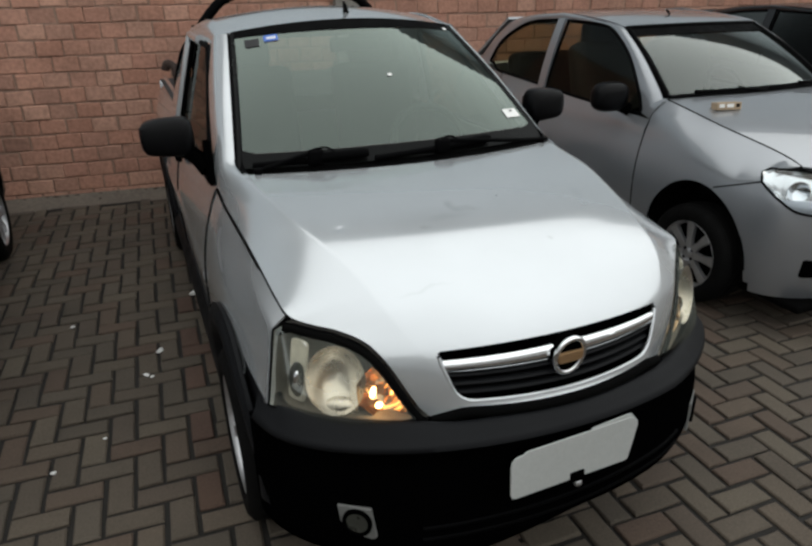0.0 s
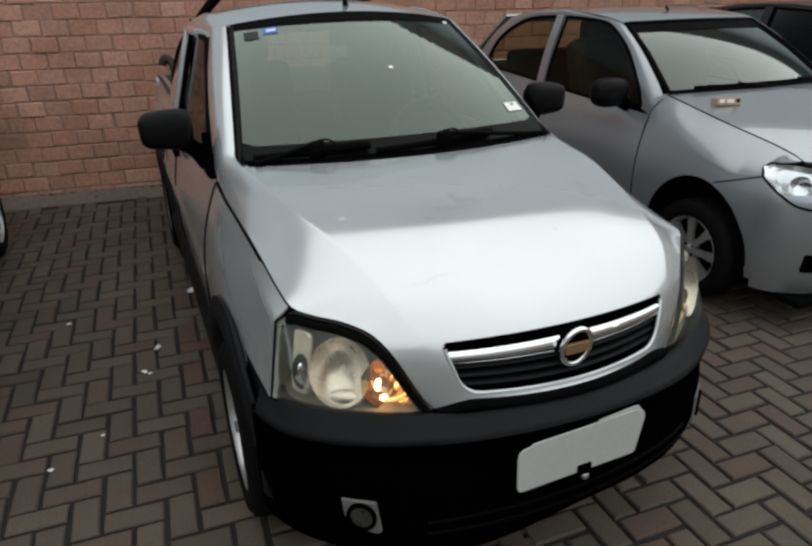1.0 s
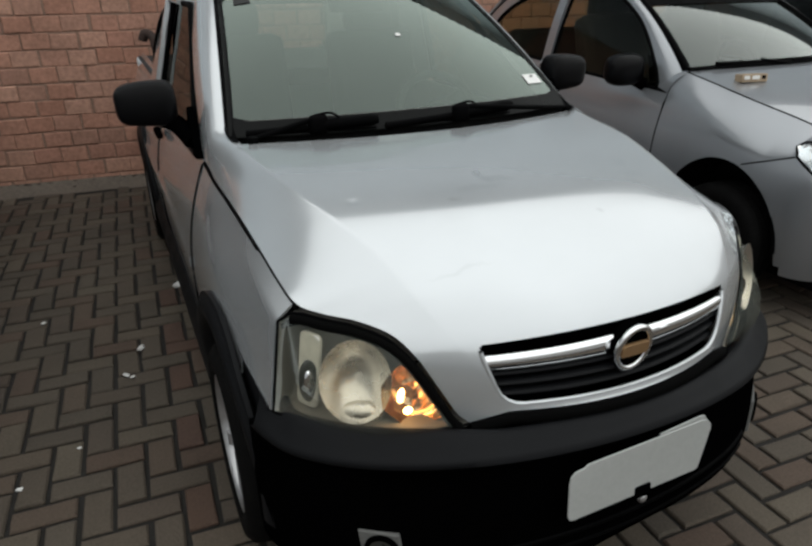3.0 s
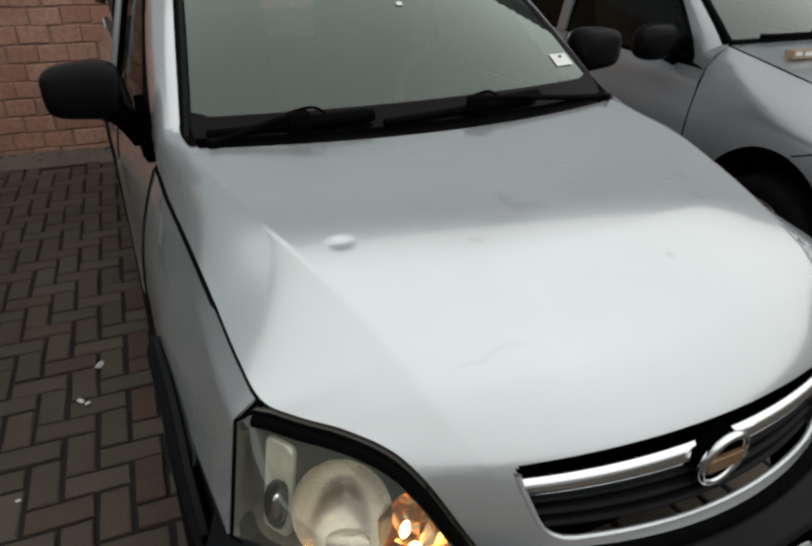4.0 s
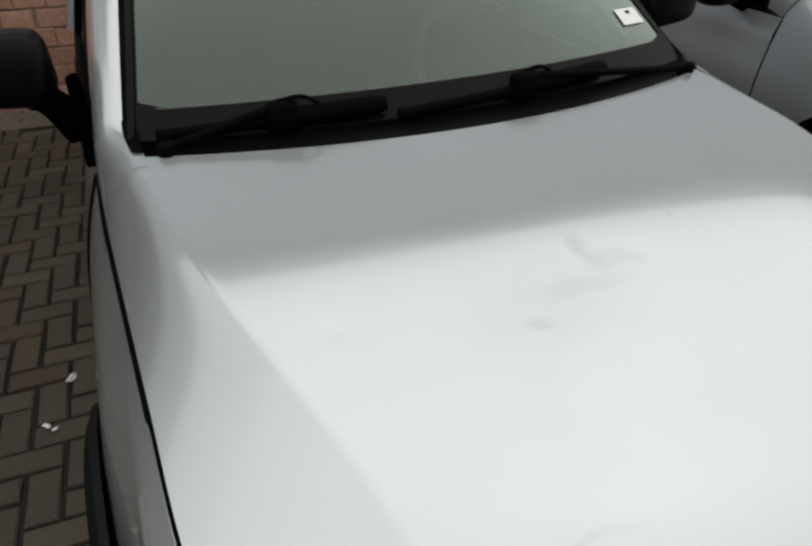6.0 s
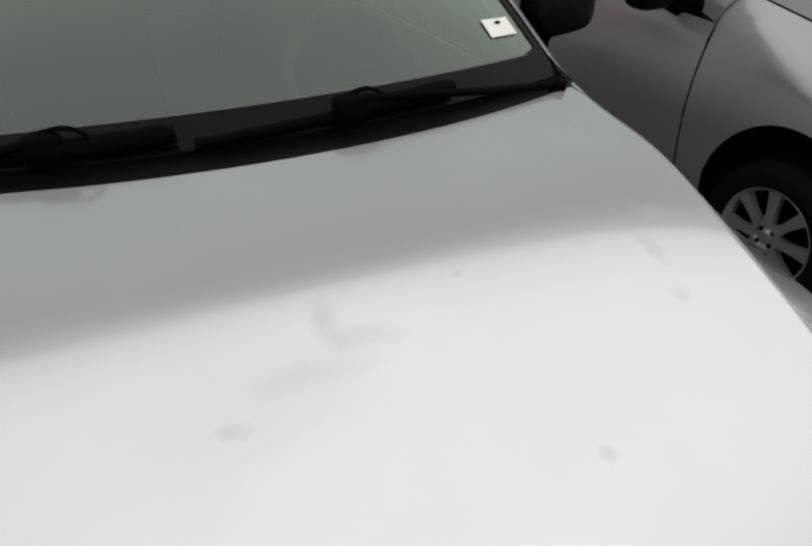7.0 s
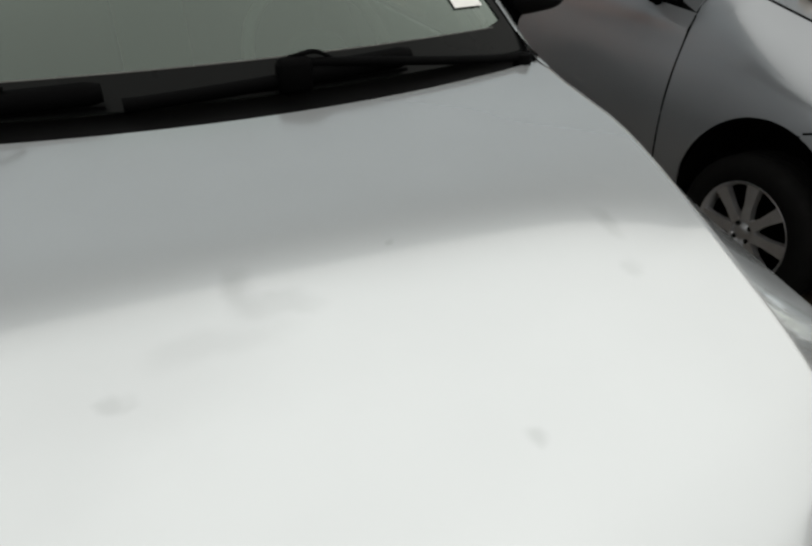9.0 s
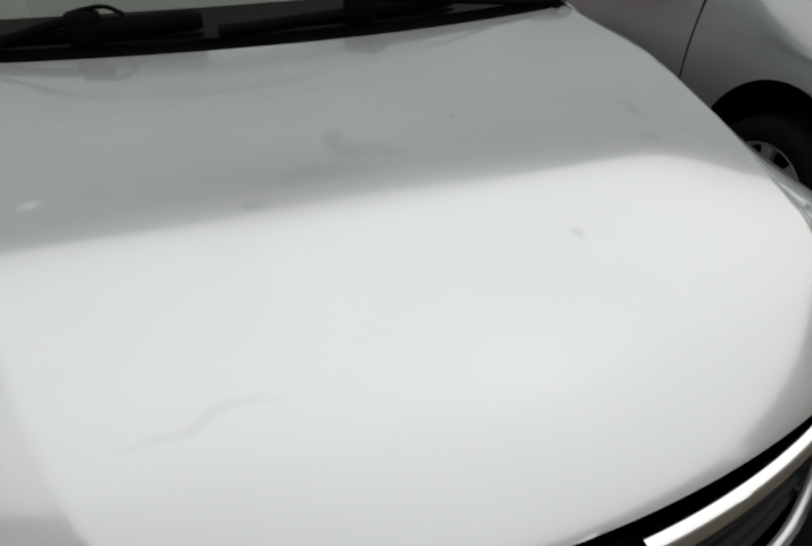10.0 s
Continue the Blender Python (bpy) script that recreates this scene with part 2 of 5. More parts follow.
CARD_BROWN = material("worn_card", (0.36, 0.27, 0.18), 0.8, scale=20, vary=0.3)


# ---- mesh helpers ----
def part(name, bm, mat, parent=None, label="", smooth=True):
    me = bpy.data.meshes.new(name)
    for f in bm.faces:
        f.smooth = smooth
    bm.normal_update()
    for e in bm.edges:
        if len(e.link_faces) == 2 and e.calc_face_angle(0) > 1.2:
            e.smooth = False
    bm.to_mesh(me)
    bm.free()
    me.materials.append(mat)
    ob = new(name, me)
    if parent:
        ob.parent = parent
    return tagged(ob, label)


def smooth_step(a, b, x):
    t = min(1.0, max(0.0, (x - a) / (b - a)))
    return t * t * (3 - 2 * t)


def curve_at(keys, t):
    """Smooth values at t through rows of (t, value, ...)."""
    k = [np.array(r, float) for r in keys]
    if t <= k[0][0]:
        return k[0][1:]
    if t >= k[-1][0]:
        return k[-1][1:]
    i = max(j for j in range(len(k) - 1) if k[j][0] <= t)
    a, b = k[i], k[i + 1]
    h = b[0] - a[0]
    d = (b - a)[1:] / h

    def slope(j):
        if j == 0 or j == len(k) - 1:
            return d
        return (k[j + 1] - k[j - 1])[1:] / (k[j + 1][0] - k[j - 1][0])

    m0, m1, u = slope(i), slope(i + 1), (t - a[0]) / h
    return ((2 * u**3 - 3 * u**2 + 1) * a[1:] + (u**3 - 2 * u**2 + u) * h * m0
            + (-2 * u**3 + 3 * u**2) * b[1:] + (u**3 - u**2) * h * m1)


def shell(bm, thick):
    """Gives a sheet a back at that depth, and closes its rims."""
    bm.normal_update()
    front = list(bm.faces)
    rims = [e for e in bm.edges if e.is_boundary]
    back = {v: bm.verts.new(v.co - v.normal * thick) for v in list(bm.verts)}
    for f in front:
        bm.faces.new([back[v] for v in reversed(f.verts)])
    for e in rims:
        loop = e.link_loops[0]
        a, b = loop.vert, loop.link_loop_next.vert
        bm.faces.new((b, a, back[a], back[b]))


def grid(nu, nv, f, thick=0.0, skip=None, bm=None):
    """A sheet of nu x nv cells through f(u, v) with u, v from 0 to 1."""
    bm = bm or bmesh.new()
    vs = [[bm.verts.new(f(i / nu, j / nv)) for j in range(nv + 1)] for i in range(nu + 1)]
    faces = []
    for i in range(nu):
        for j in range(nv):
            if skip and skip(i, j):
                continue
            faces.append(bm.faces.new((vs[i][j], vs[i + 1][j], vs[i + 1][j + 1], vs[i][j + 1])))
    loose = [v for v in bm.verts if not v.link_faces]
    bmesh.ops.delete(bm, geom=loose, context="VERTS")
    if thick:
        shell(bm, thick)
    return bm


def box(cx, cy, cz, sx, sy, sz, bevel=0.0, turn=None, bm=None, at=None):
    bm = bm or bmesh.new()
    m = (at or Matrix()) @ Matrix.Translation((cx, cy, cz)) @ (turn or Matrix()) @ Matrix.Diagonal((sx, sy, sz, 1))
    made = bmesh.ops.create_cube(bm, size=1, matrix=m)["verts"]
    if bevel:
        edges = list({e for v in made for e in v.link_edges})
        bmesh.ops.bevel(bm, geom=edges, offset=bevel, segments=2, profile=0.5, affect="EDGES")
    return bm


def tube(points, radius, sides=10, bm=None, flat=1.0):
    """A round bar along points; radius is a number or one for each point."""
    bm = bm or bmesh.new()
    p = [Vector(q) for q in points]
    rings = []
    for i, q in enumerate(p):
        d = (p[min(i + 1, len(p) - 1)] - p[max(i - 1, 0)]).normalized()
        side = d.cross(Vector((0, 0, 1)))
        side = side.normalized() if side.length > 1e-4 else Vector((1, 0, 0))
        up = side.cross(d).normalized()
        r = radius[i] if isinstance(radius, (list, tuple)) else radius
        rings.append([bm.verts.new(q + r * (math.cos(a) * side + flat * math.sin(a) * up)) for a in (2 * math.pi * k / sides for k in range(sides))])
    for a, b in zip(rings, rings[1:]):
        for k in range(sides):
            bm.faces.new((a[k], a[(k + 1) % sides], b[(k + 1) % sides], b[k]))
    bm.faces.new(rings[0][::-1])
    bm.faces.new(rings[-1])
    return bm


def spline(points, n):
    keys = [(i, *q) for i, q in enumerate(points)]
    return [curve_at(keys, (len(points) - 1) * i / n) for i in range(n + 1)]


def lathe(profile, m=None, steps=40, bm=None):
    """Turns rows of (radius, along) round the local x axis, set at the pose m."""
    bm = bm or bmesh.new()
    m = m or Matrix()
    rings = []
    for r, a in profile:
        if r < 1e-5:
            rings.append([bm.verts.new(m @ Vector((a, 0, 0)))])
        else:
            rings.append([bm.verts.new(m @ Vector((a, r * math.cos(2 * math.pi * k / steps), r * math.sin(2 * math.pi * k / steps)))) for k in range(steps)])
    for a, b in zip(rings, rings[1:]):
        for k in range(steps):
            q = (k + 1) % steps
            if len(a) == 1 and len(b) == 1:
                continue
            if len(a) == 1:
                bm.faces.new((a[0], b[k], b[q]))
            elif len(b) == 1:
                bm.faces.new((a[k], a[q], b[0]))
            else:
                bm.faces.new((a[k], a[q], b[q], b[k]))
    bmesh.ops.recalc_face_normals(bm, faces=bm.faces)
    return bm


def outline(points, depth, m=None, bm=None, bevel=0.0):
    """A flat plate with the given outline in local x, z and a depth along local y."""
    bm = bm or bmesh.new()
    m = m or Matrix()
    a = [bm.verts.new(m @ Vector((x, -depth / 2, z))) for x, z in points]
    b = [bm.verts.new(m @ Vector((x, depth / 2, z))) for x, z in points]
    bm.faces.new(a)
    bm.faces.new(b[::-1])
    n = len(points)
    for i in range(n):
        bm.faces.new((a[(i + 1) % n], a[i], b[i], b[(i + 1) % n]))
    bmesh.ops.recalc_face_normals(bm, faces=bm.faces)
    if bevel:
        bmesh.ops.bevel(bm, geom=list(bm.edges), offset=bevel, segments=1, affect="EDGES")
    return bm


def round_rect(w, h, r, n=5):
    out = []
    for cx, cz, a0 in ((w / 2 - r, h / 2 - r, 0), (-w / 2 + r, h / 2 - r, 90), (-w / 2 + r, -h / 2 + r, 180), (w / 2 - r, -h / 2 + r, 270)):
        out += [(cx + r * math.cos(radians(a0 + 90 * k / n)), cz + r * math.sin(radians(a0 + 90 * k / n))) for k in range(n + 1)]
    return out


def ellipsoid(c, s, m=None, power=1.0, bm=None):
    """A rounded body; power below 1 makes it boxier."""
    bm = bm or bmesh.new()
    made = bmesh.ops.create_uvsphere(bm, u_segments=28, v_segments=18, radius=1)["verts"]
    for v in made:
        q = Vector([math.copysign(abs(a) ** power, a) for a in v.co])
        q = Vector((q.x * s[0], q.y * s[1], q.z * s[2]))
        v.co = Vector(c) + (m @ q if m else q)
    return bm


def thing(name, label, category, at=(0, 0, 0), group="", kind=""):
    ob = new(name)
    ob.location = at
    return tagged(ob, label, category, group, kind)


def add_wheel(parent, x, y, r, side, spokes, double=False, width=0.19, rim_r=0.19, steer=0.0, label=""):
    """A road wheel whose outer face points to side (-1 or 1) along x."""
    m = pose(x, y, r, 0, 0, (180 if side < 0 else 0) + steer)
    w = width / 2
    wheel = part("wheel", lathe([(0.001, -w * 0.6), (rim_r * 0.95, -w * 0.6), (rim_r * 0.97, w * 0.3), (0.07, w * 0.25), (0.001, w * 0.25)], m), PLASTIC, parent, label)
    tread = r - 0.006
    part("tyre", lathe([(rim_r, -w * 0.86), (rim_r + 0.02, -w), (r - 0.03, -w), (tread, -w * 0.8), (r, -w * 0.5), (tread, -w * 0.48), (tread, -w * 0.44), (r, -w * 0.42),
                        (r, -0.004), (tread, -0.003), (tread, 0.003), (r, 0.004), (r, w * 0.42), (tread, w * 0.44), (tread, w * 0.48), (r, w * 0.5), (tread, w * 0.8),
                        (r - 0.03, w), (rim_r + 0.02, w), (rim_r, w * 0.86)], m, 48), TYRE, wheel)
    bm = lathe([(rim_r * 0.93, w * 0.1), (rim_r * 0.95, w * 0.78), (rim_r * 1.01, w * 0.92), (rim_r * 1.03, w * 0.86), (rim_r * 1.0, w * 0.7), (rim_r * 0.97, w * 0.1)], m)
    hub = rim_r * 0.30
    for k in range(spokes):
        a = 360 * k / spokes + 2
        for off in ((-0.016, 0.016) if double else (0.0,)):
            wide = 0.014 if double else 0.047
            t = m @ pose(0, 0, 0, a, 0, 0)
            outline([(-wide * 0.42 + off, hub * 0.8), (wide * 0.42 + off, hub * 0.8), (wide * 0.34 + off, rim_r * 0.55), (wide * 0.55 + off, rim_r * 0.97), (-wide * 0.55 + off, rim_r * 0.97), (-wide * 0.34 + off, rim_r * 0.55)],
                    0.026, t @ Matrix.Translation((w * 0.66, 0, 0)) @ pose(0, 0, 0, 0, 0, 90), bm)
    lathe([(0.001, w * 0.74), (hub * 0.5, w * 0.76), (hub * 0.55, w * 0.70), (hub, w * 0.72), (hub * 1.05, w * 0.5)], m, 24, bm)
    part("rim", bm, ALLOY, wheel, "silver alloy rim with radial spokes")
    for k in range(4):
        a = radians(45 + 90 * k)
        part("wheel_bolt", lathe([(0.009, 0.70 * w), (0.009, 0.77 * w), (0.001, 0.78 * w)], m @ Matrix.Translation((0, 0.036 * math.cos(a), 0.036 * math.sin(a))), 8), SEAM, wheel)
    return wheel


# ---- setting ----
WALL = pose(-0.7, 5.04, 0, 0, 0, -5.5)          # wall face runs along its local x


def plain_box(name, cx, cy, cz, sx, sy, sz, mat, m=None, bevel=0.0, label="", category=""):
    ob = part(name, box(cx, cy, cz, sx, sy, sz, bevel), mat, None, label, smooth=False)
    if m:
        ob.matrix_world = m
    return tagged(ob, label, category, kind="structure")


ground = part("ground", grid(2, 2, lambda u, v: (-200 + 400 * u, -200 + 400 * v, -0.012)), SOIL, None, "sandy bed under the grey concrete pavers", False)
tagged(ground, category="ground", kind="structure")
wall_back = plain_box("wall_back", 2.0, 0.13, 1.075, 24, 0.2, 2.15, MORTAR, WALL, label="bare hollow clay brick wall with mortar joints", category="wall")
roof_line = lambda x: 5.45 - 0.11 * x          # the roof edge falls to the right
upper = part("wall_upper", outline([(-5.0, 2.15), (14, 2.15), (14, roof_line(14)), (-5.0, roof_line(-5.0))], 0.22, Matrix.Translation((0, 0.13, 0))), PALE, None, "pale rendered upper wall", False)
upper.matrix_world = WALL
tagged(upper, category="wall", kind="structure")


def strip(u, v):
    x = -10 + 24 * u
    deep = 0.32 + 0.16 * noise.noise(Vector((x * 0.9, 3.1, 0))) + 0.07 * noise.noise(Vector((x * 3.7, 8.2, 0)))
    lump = 0.010 * noise.noise(Vector((x * 6, v * 3, 1.5))) * math.sin(math.pi * v)
    return (x, 0.02 - deep * v, 0.026 * (1 - v) ** 2 - 0.009 * v**3 + 0.004 + lump)


kerb = part("kerb", grid(480, 8, strip), DIRT, None, "dirty cement strip at the foot of the brick wall")
kerb.matrix_world = WALL
tagged(kerb, category="kerb", kind="structure")
dirt_rnd = random.Random(12)
debris = bmesh.new()
for k in range(150):
    x, size = dirt_rnd.uniform(-4.5, 2.0), dirt_rnd.uniform(0.005, 0.018)
    made = bmesh.ops.create_icosphere(debris, subdivisions=1, radius=1)["verts"]
    y = -abs(dirt_rnd.gauss(0, 0.012 if k < 135 else 0.14)) - 0.002
    for v in made:
        j = dirt_rnd.uniform(0.6, 1.4)
        v.co = Vector((x + v.co.x * size * 1.8 * j, y + v.co.y * size * 0.6 * j, 0.022 + max(-0.012, v.co.z * size * 0.8 * j)))
litter_line = part("wall_foot_debris", debris, LEAF, None, "dark dirt and dry leaves along the wall foot", False)
litter_line.matrix_world = WALL
tagged(litter_line, category="debris", kind="stuff")
plain_box("pillar", 1.72, 0.0, 1.075, 0.24, 0.12, 2.15, CONCRETE, WALL, 0.01, "grey concrete pillar set in the brick wall", "pillar")
# unseen walls, added to hold back low sky light and shape the paint's reflections
plain_box("wall_left", -4.05, -1.92, 1.25, 0.2, 14, 2.5, SIDE_WALL, label="unseen plain rendered side wall, added to block low sky", category="wall")
plain_box("wall_right", 11.0, -1.0, 1.4, 0.2, 14, 2.8, PLASTER, label="unseen plain rendered side wall, added to block low sky", category="wall")
plain_box("wall_front", 2.0, -9.0, 1.3, 18, 0.2, 2.6, PLASTER, label="unseen plain rendered wall, added across the yard", category="wall")
eave = part("roof_eave", grid(480, 6, lambda u, v: (-5.1 + 19.1 * u, -0.60 + 1.05 * v, roof_line(-5.1 + 19.1 * u) + 0.01 + 0.28 * v + 0.035 * math.cos(2 * math.pi * 19.1 * u / 0.18)), 0.008), ROOF_TILE, None, "corrugated grey roof sheets along the wall top")
eave.matrix_world = WALL
tagged(eave, category="roof", kind="structure")


# ---- silver pickup ----
truck = thing("pickup_truck", "silver compact pickup with dark plastic bumper and lit lamp, parked", "pickup truck")

# rows of the bonnet: s, middle y, middle z, crease x, fall to the crease, edge x, edge y, edge z, sharpness of the crease
BONNET = [(0.00, -0.008, 0.688, 0.285, 0.001, 0.362, 0.080, 0.660, 0.9), (0.08, 0.000, 0.705, 0.297, 0.002, 0.388, 0.094, 0.685, 0.9),
          (0.20, 0.022, 0.775, 0.335, 0.006, 0.425, 0.112, 0.752, 0.9), (0.30, 0.053, 0.841, 0.374, 0.010, 0.462, 0.142, 0.818, 0.9),
          (0.36, 0.088, 0.882, 0.403, 0.011, 0.497, 0.180, 0.856, 0.95), (0.44, 0.141, 0.927, 0.432, 0.012, 0.555, 0.236, 0.876, 0.85),
          (0.48, 0.182, 0.953, 0.446, 0.014, 0.606, 0.283, 0.880, 0.8), (0.52, 0.230, 0.976, 0.458, 0.016, 0.648, 0.331, 0.889, 0.90),
          (0.57, 0.298, 1.000, 0.478, 0.014, 0.661, 0.425, 0.905, 0.90), (0.64, 0.400, 1.026, 0.519, 0.009, 0.668, 0.580, 0.929, 0.92),
          (0.78, 0.600, 1.057, 0.578, 0.006, 0.678, 0.800, 0.958, 0.70), (0.90, 0.780, 1.074, 0.608, 0.005, 0.688, 1.020, 0.978, 0.45),
          (1.00, 0.930, 1.086, 0.628, 0.008, 0.690, 1.100, 0.985, 0.40)]
DENT = Vector((-0.443, 0.532))


def bonnet_point(x, s):
    yc, zc, xo, fall, xe, ye, ze, crisp = curve_at(BONNET, s)
    w = abs(x)
    y = yc + (ye - yc) * (w / xe) ** 2
    if w <= xo:
        z = zc - fall * (w / xo) ** 2
    else:
        q = (w - xo) / (xe - xo)
        z = zc - fall + (ze - zc + fall) * (crisp * q + (1 - crisp) * q * q)
    d = (Vector((x, y)) - DENT).length
    z -= 0.0018 * math.exp(-(d / 0.014) ** 2)
    z += 0.0005 * math.exp(-((x - 0.44) ** 2 + (y - 0.62) ** 2) / 0.018**2)
    return (x, y, z)


# half width of the grille opening, which runs into the crease further up
OPENING = [(0.0, 0.285), (0.08, 0.297), (0.20, 0.325), (0.30, 0.348), (0.36, 0.386), (0.42, 0.425), (0.48, 0.60), (1.0, 0.70)]


def bonnet(u, v):
    row = curve_at(BONNET, v)
    xo, xe = min(row[2], curve_at(OPENING, v)[0]), row[4]
    q = abs(2 * u - 1) * 40
    x = xo * q / 26 if q <= 26 else xo + (xe - xo) * (q - 26) / 14
    return bonnet_point(math.copysign(x, u - 0.5), v)


NV = 200


def opened(i, j):
    """True for the cells of the grille opening, a rectangle with round corners."""
    if not (28 <= i < 132 and 16 <= j < 60):
        return False
    rx, ry = (7, 12) if j < 38 else (3.5, 6.5)
    dx, dy = max(0, 28 + rx - i - 0.5, i + 0.5 - 132 + rx) / rx, max(0, 16 + ry - j - 0.5, j + 0.5 - 60 + ry) / ry
    return dx * dx + dy * dy <= 1.05


hood = part("hood", grid(160, NV, bonnet, 0.004, opened), BONNET_PAINT, truck, "silver bonnet with a small dent and grille opening")


for sx in (-1, 1):
    edge = [curve_at(BONNET, 0.52 + 0.48 * k / 30) for k in range(31)]
    part("hood_seam", tube([(sx * (e[4] + 0.002), e[5], e[6] - 0.007) for e in edge] + [(sx * 0.692, 1.24, 0.992)], 0.006, 6), SEAM, truck)


def nose_y(x, z):
    s = 0.08 + 0.22 * (z - 0.70) / 0.142
    yc, zc, xo, fall, xe, ye, ze, crisp = curve_at(BONNET, s)
    return yc + (ye - yc) * (x / xe) ** 2


grille = part("grille", grid(40, 10, lambda u, v: (-0.37 + 0.74 * u, nose_y(-0.36 + 0.72 * u, 0.69 + 0.165 * v) + 0.05, 0.69 + 0.165 * v), 0.01), PLASTIC, truck, "black slatted grille")


def nose_bar(z, h, proud, x0, x1, depth=0.02, taper=0.0):
    """A bar across the grille that follows its curve."""
    def f(u, v):
        x = x0 + (x1 - x0) * u
        a = 2 * math.pi * v
        hz = h / 2 * (1 - taper * abs(x) / 0.35)
        return (x, nose_y(x, z) + proud + depth / 2 * (1 - math.cos(a)) * 0.9, z + hz * math.copysign(abs(math.sin(a)) ** 0.7, math.sin(a)))
    return grid(36, 12, f)


for z, x in ((0.718, 0.300), (0.741, 0.310), (0.764, 0.320)):
    part("slat", nose_bar(z, 0.012, 0.016, -x, x, 0.03), BUMPER, grille)
for x0, x1 in ((-0.336, -0.016), (0.016, 0.336)):
    part("chrome_bar", nose_bar(0.791, 0.052, 0.004, x0, x1, 0.034, 0.28), CHROME, grille, "bright chrome bar")
# the rim of the opening
def rounded(points, cut):
    """A closed outline whose corners are rounded off over that length."""
    out, n = [], len(points)
    for i in range(n):
        a, b, c = Vector(points[i - 1]), Vector(points[i]), Vector(points[(i + 1) % n])
        p, r = b + (a - b).normalized() * cut, b + (c - b).normalized() * cut
        out += [tuple(p * (1 - t) ** 2 + b * 2 * t * (1 - t) + r * t * t) for t in (0, 0.25, 0.5, 0.75, 1)]
    return out + out[:1]


rim_pts = rounded([(-0.347, 0.842), (0.347, 0.842), (0.298, 0.700), (-0.298, 0.700)], 0.045)
ring = []
for (xa, za), (xb, zb) in zip(rim_pts, rim_pts[1:]):
    n = max(1, int(math.hypot(xb - xa, zb - za) / 0.03))
    ring += [(xa + (xb - xa) * k / n, nose_y(xa + (xb - xa) * k / n, za + (zb - za) * k / n) + 0.006, za + (zb - za) * k / n) for k in range(n)]
part("opening_lip", tube([p for p in ring[4:] + ring[:4] if p[2] < 0.828], 0.006, 8), SILVER, grille, "silver lip of the opening")

badge_at = pose(-0.004, 0.028, 0.790, 8, 0, 0)
badge = part("badge", lathe([(0.001, 0.012), (0.042, 0.012), (0.044, -0.02), (0.001, -0.02)], badge_at @ pose(0, 0, 0, 0, 0, -90) @ Matrix.Diagonal((1, 0.9, 1.18, 1)), 40), PLASTIC, grille)
ring_pts = [badge_at @ Vector((0.043 * math.cos(a), -0.012, 0.053 * math.sin(a))) for a in (2 * math.pi * k / 40 for k in range(41))]
part("badge_ring", tube(ring_pts, 0.0072, 10), CHROME, badge, "chrome ring")
part("badge_mark", outline(round_rect(0.074, 0.032, 0.010), 0.008, badge_at @ Matrix.Translation((0, -0.016, 0)), bevel=0.001), GOLD, badge, "bronze coloured plain badge shape", False)

# bumper: rows of z, how far it stands back, half width
LIP = [(0, 0.632, 0.085, 0.744), (1, 0.652, 0.052, 0.754), (2, 0.654, 0.042, 0.757), (3, 0.640, 0.028, 0.762), (4, 0.617, 0.008, 0.769), (5, 0.599, -0.006, 0.774),
       (6, 0.594, 0.012, 0.770)]
LOW = [(0, 0.604, 0.020, 0.770), (1, 0.540, 0.018, 0.771), (2, 0.470, 0.006, 0.774), (3, 0.400, 0.000, 0.774), (4, 0.362, 0.004, 0.771), (5, 0.330, 0.034, 0.760), (6, 0.308, 0.11, 0.745)]


def bumper_rows(rows, rise, smile):
    def f(u, v):
        z, back, half = curve_at(rows, 6 * v)
        a = radians(-83 + 166 * u)
        z += rise * smooth_step(0.94, 1.0, abs(math.sin(a))) * (1 - v) + 0.045 * smile(v) * math.cos(a) ** 2
        half -= 0.052 * smooth_step(0.90, 1.0, abs(math.sin(a))) * (1 - v) * (rise > 0)
        if rise > 0:
            z -= 0.024 * (1 - smooth_step(0.40, 0.62, abs(math.sin(a)))) * (1 - v) ** 2
        else:
            z -= 0.085 * smooth_step(-0.10, 0.50, -math.sin(a)) * smooth_step(0.3, 0.8, v)
        return (half * math.sin(a), -0.055 + back + 0.47 * (1 - math.cos(a)), z)
    return f


bumper = part("bumper", grid(72, 24, bumper_rows(LIP, 0.035, lambda v: v), 0.01), BUMPER, truck, "dark grey moulded plastic front bumper")
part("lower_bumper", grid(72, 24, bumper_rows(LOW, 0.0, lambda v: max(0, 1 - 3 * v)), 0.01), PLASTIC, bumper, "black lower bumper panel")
for z in (0.388, 0.424):
    part("intake_slat", grid(30, 8, lambda u, v: (-0.42 + 0.84 * u, -0.058 + 0.47 * (1 - math.cos(math.asin((-0.42 + 0.84 * u) / 0.790))) + 0.010 * math.cos(2 * math.pi * v),
                                                  z - 0.05 * (1 - u) ** 2 + 0.008 * math.sin(2 * math.pi * v))), TRIM, bumper)
PLATE_EDGE = [(-0.196, -0.050), (-0.190, -0.062), (-0.180, -0.064), (0.158, -0.064), (0.168, -0.060), (0.195, 0.036), (0.193, 0.050), (0.178, 0.063), (0.165, 0.066), (-0.150, 0.064), (-0.158, 0.058),
              (-0.180, 0.056), (-0.192, 0.046), (-0.195, 0.030)]
plate_at = pose(-0.034, -0.088, 0.554, -4, -0.5, 1.0)
plate = part("number_plate", outline(PLATE_EDGE, 0.004, plate_at, bevel=0.001), PLATE, truck, "blank white plate with bent corners", False)
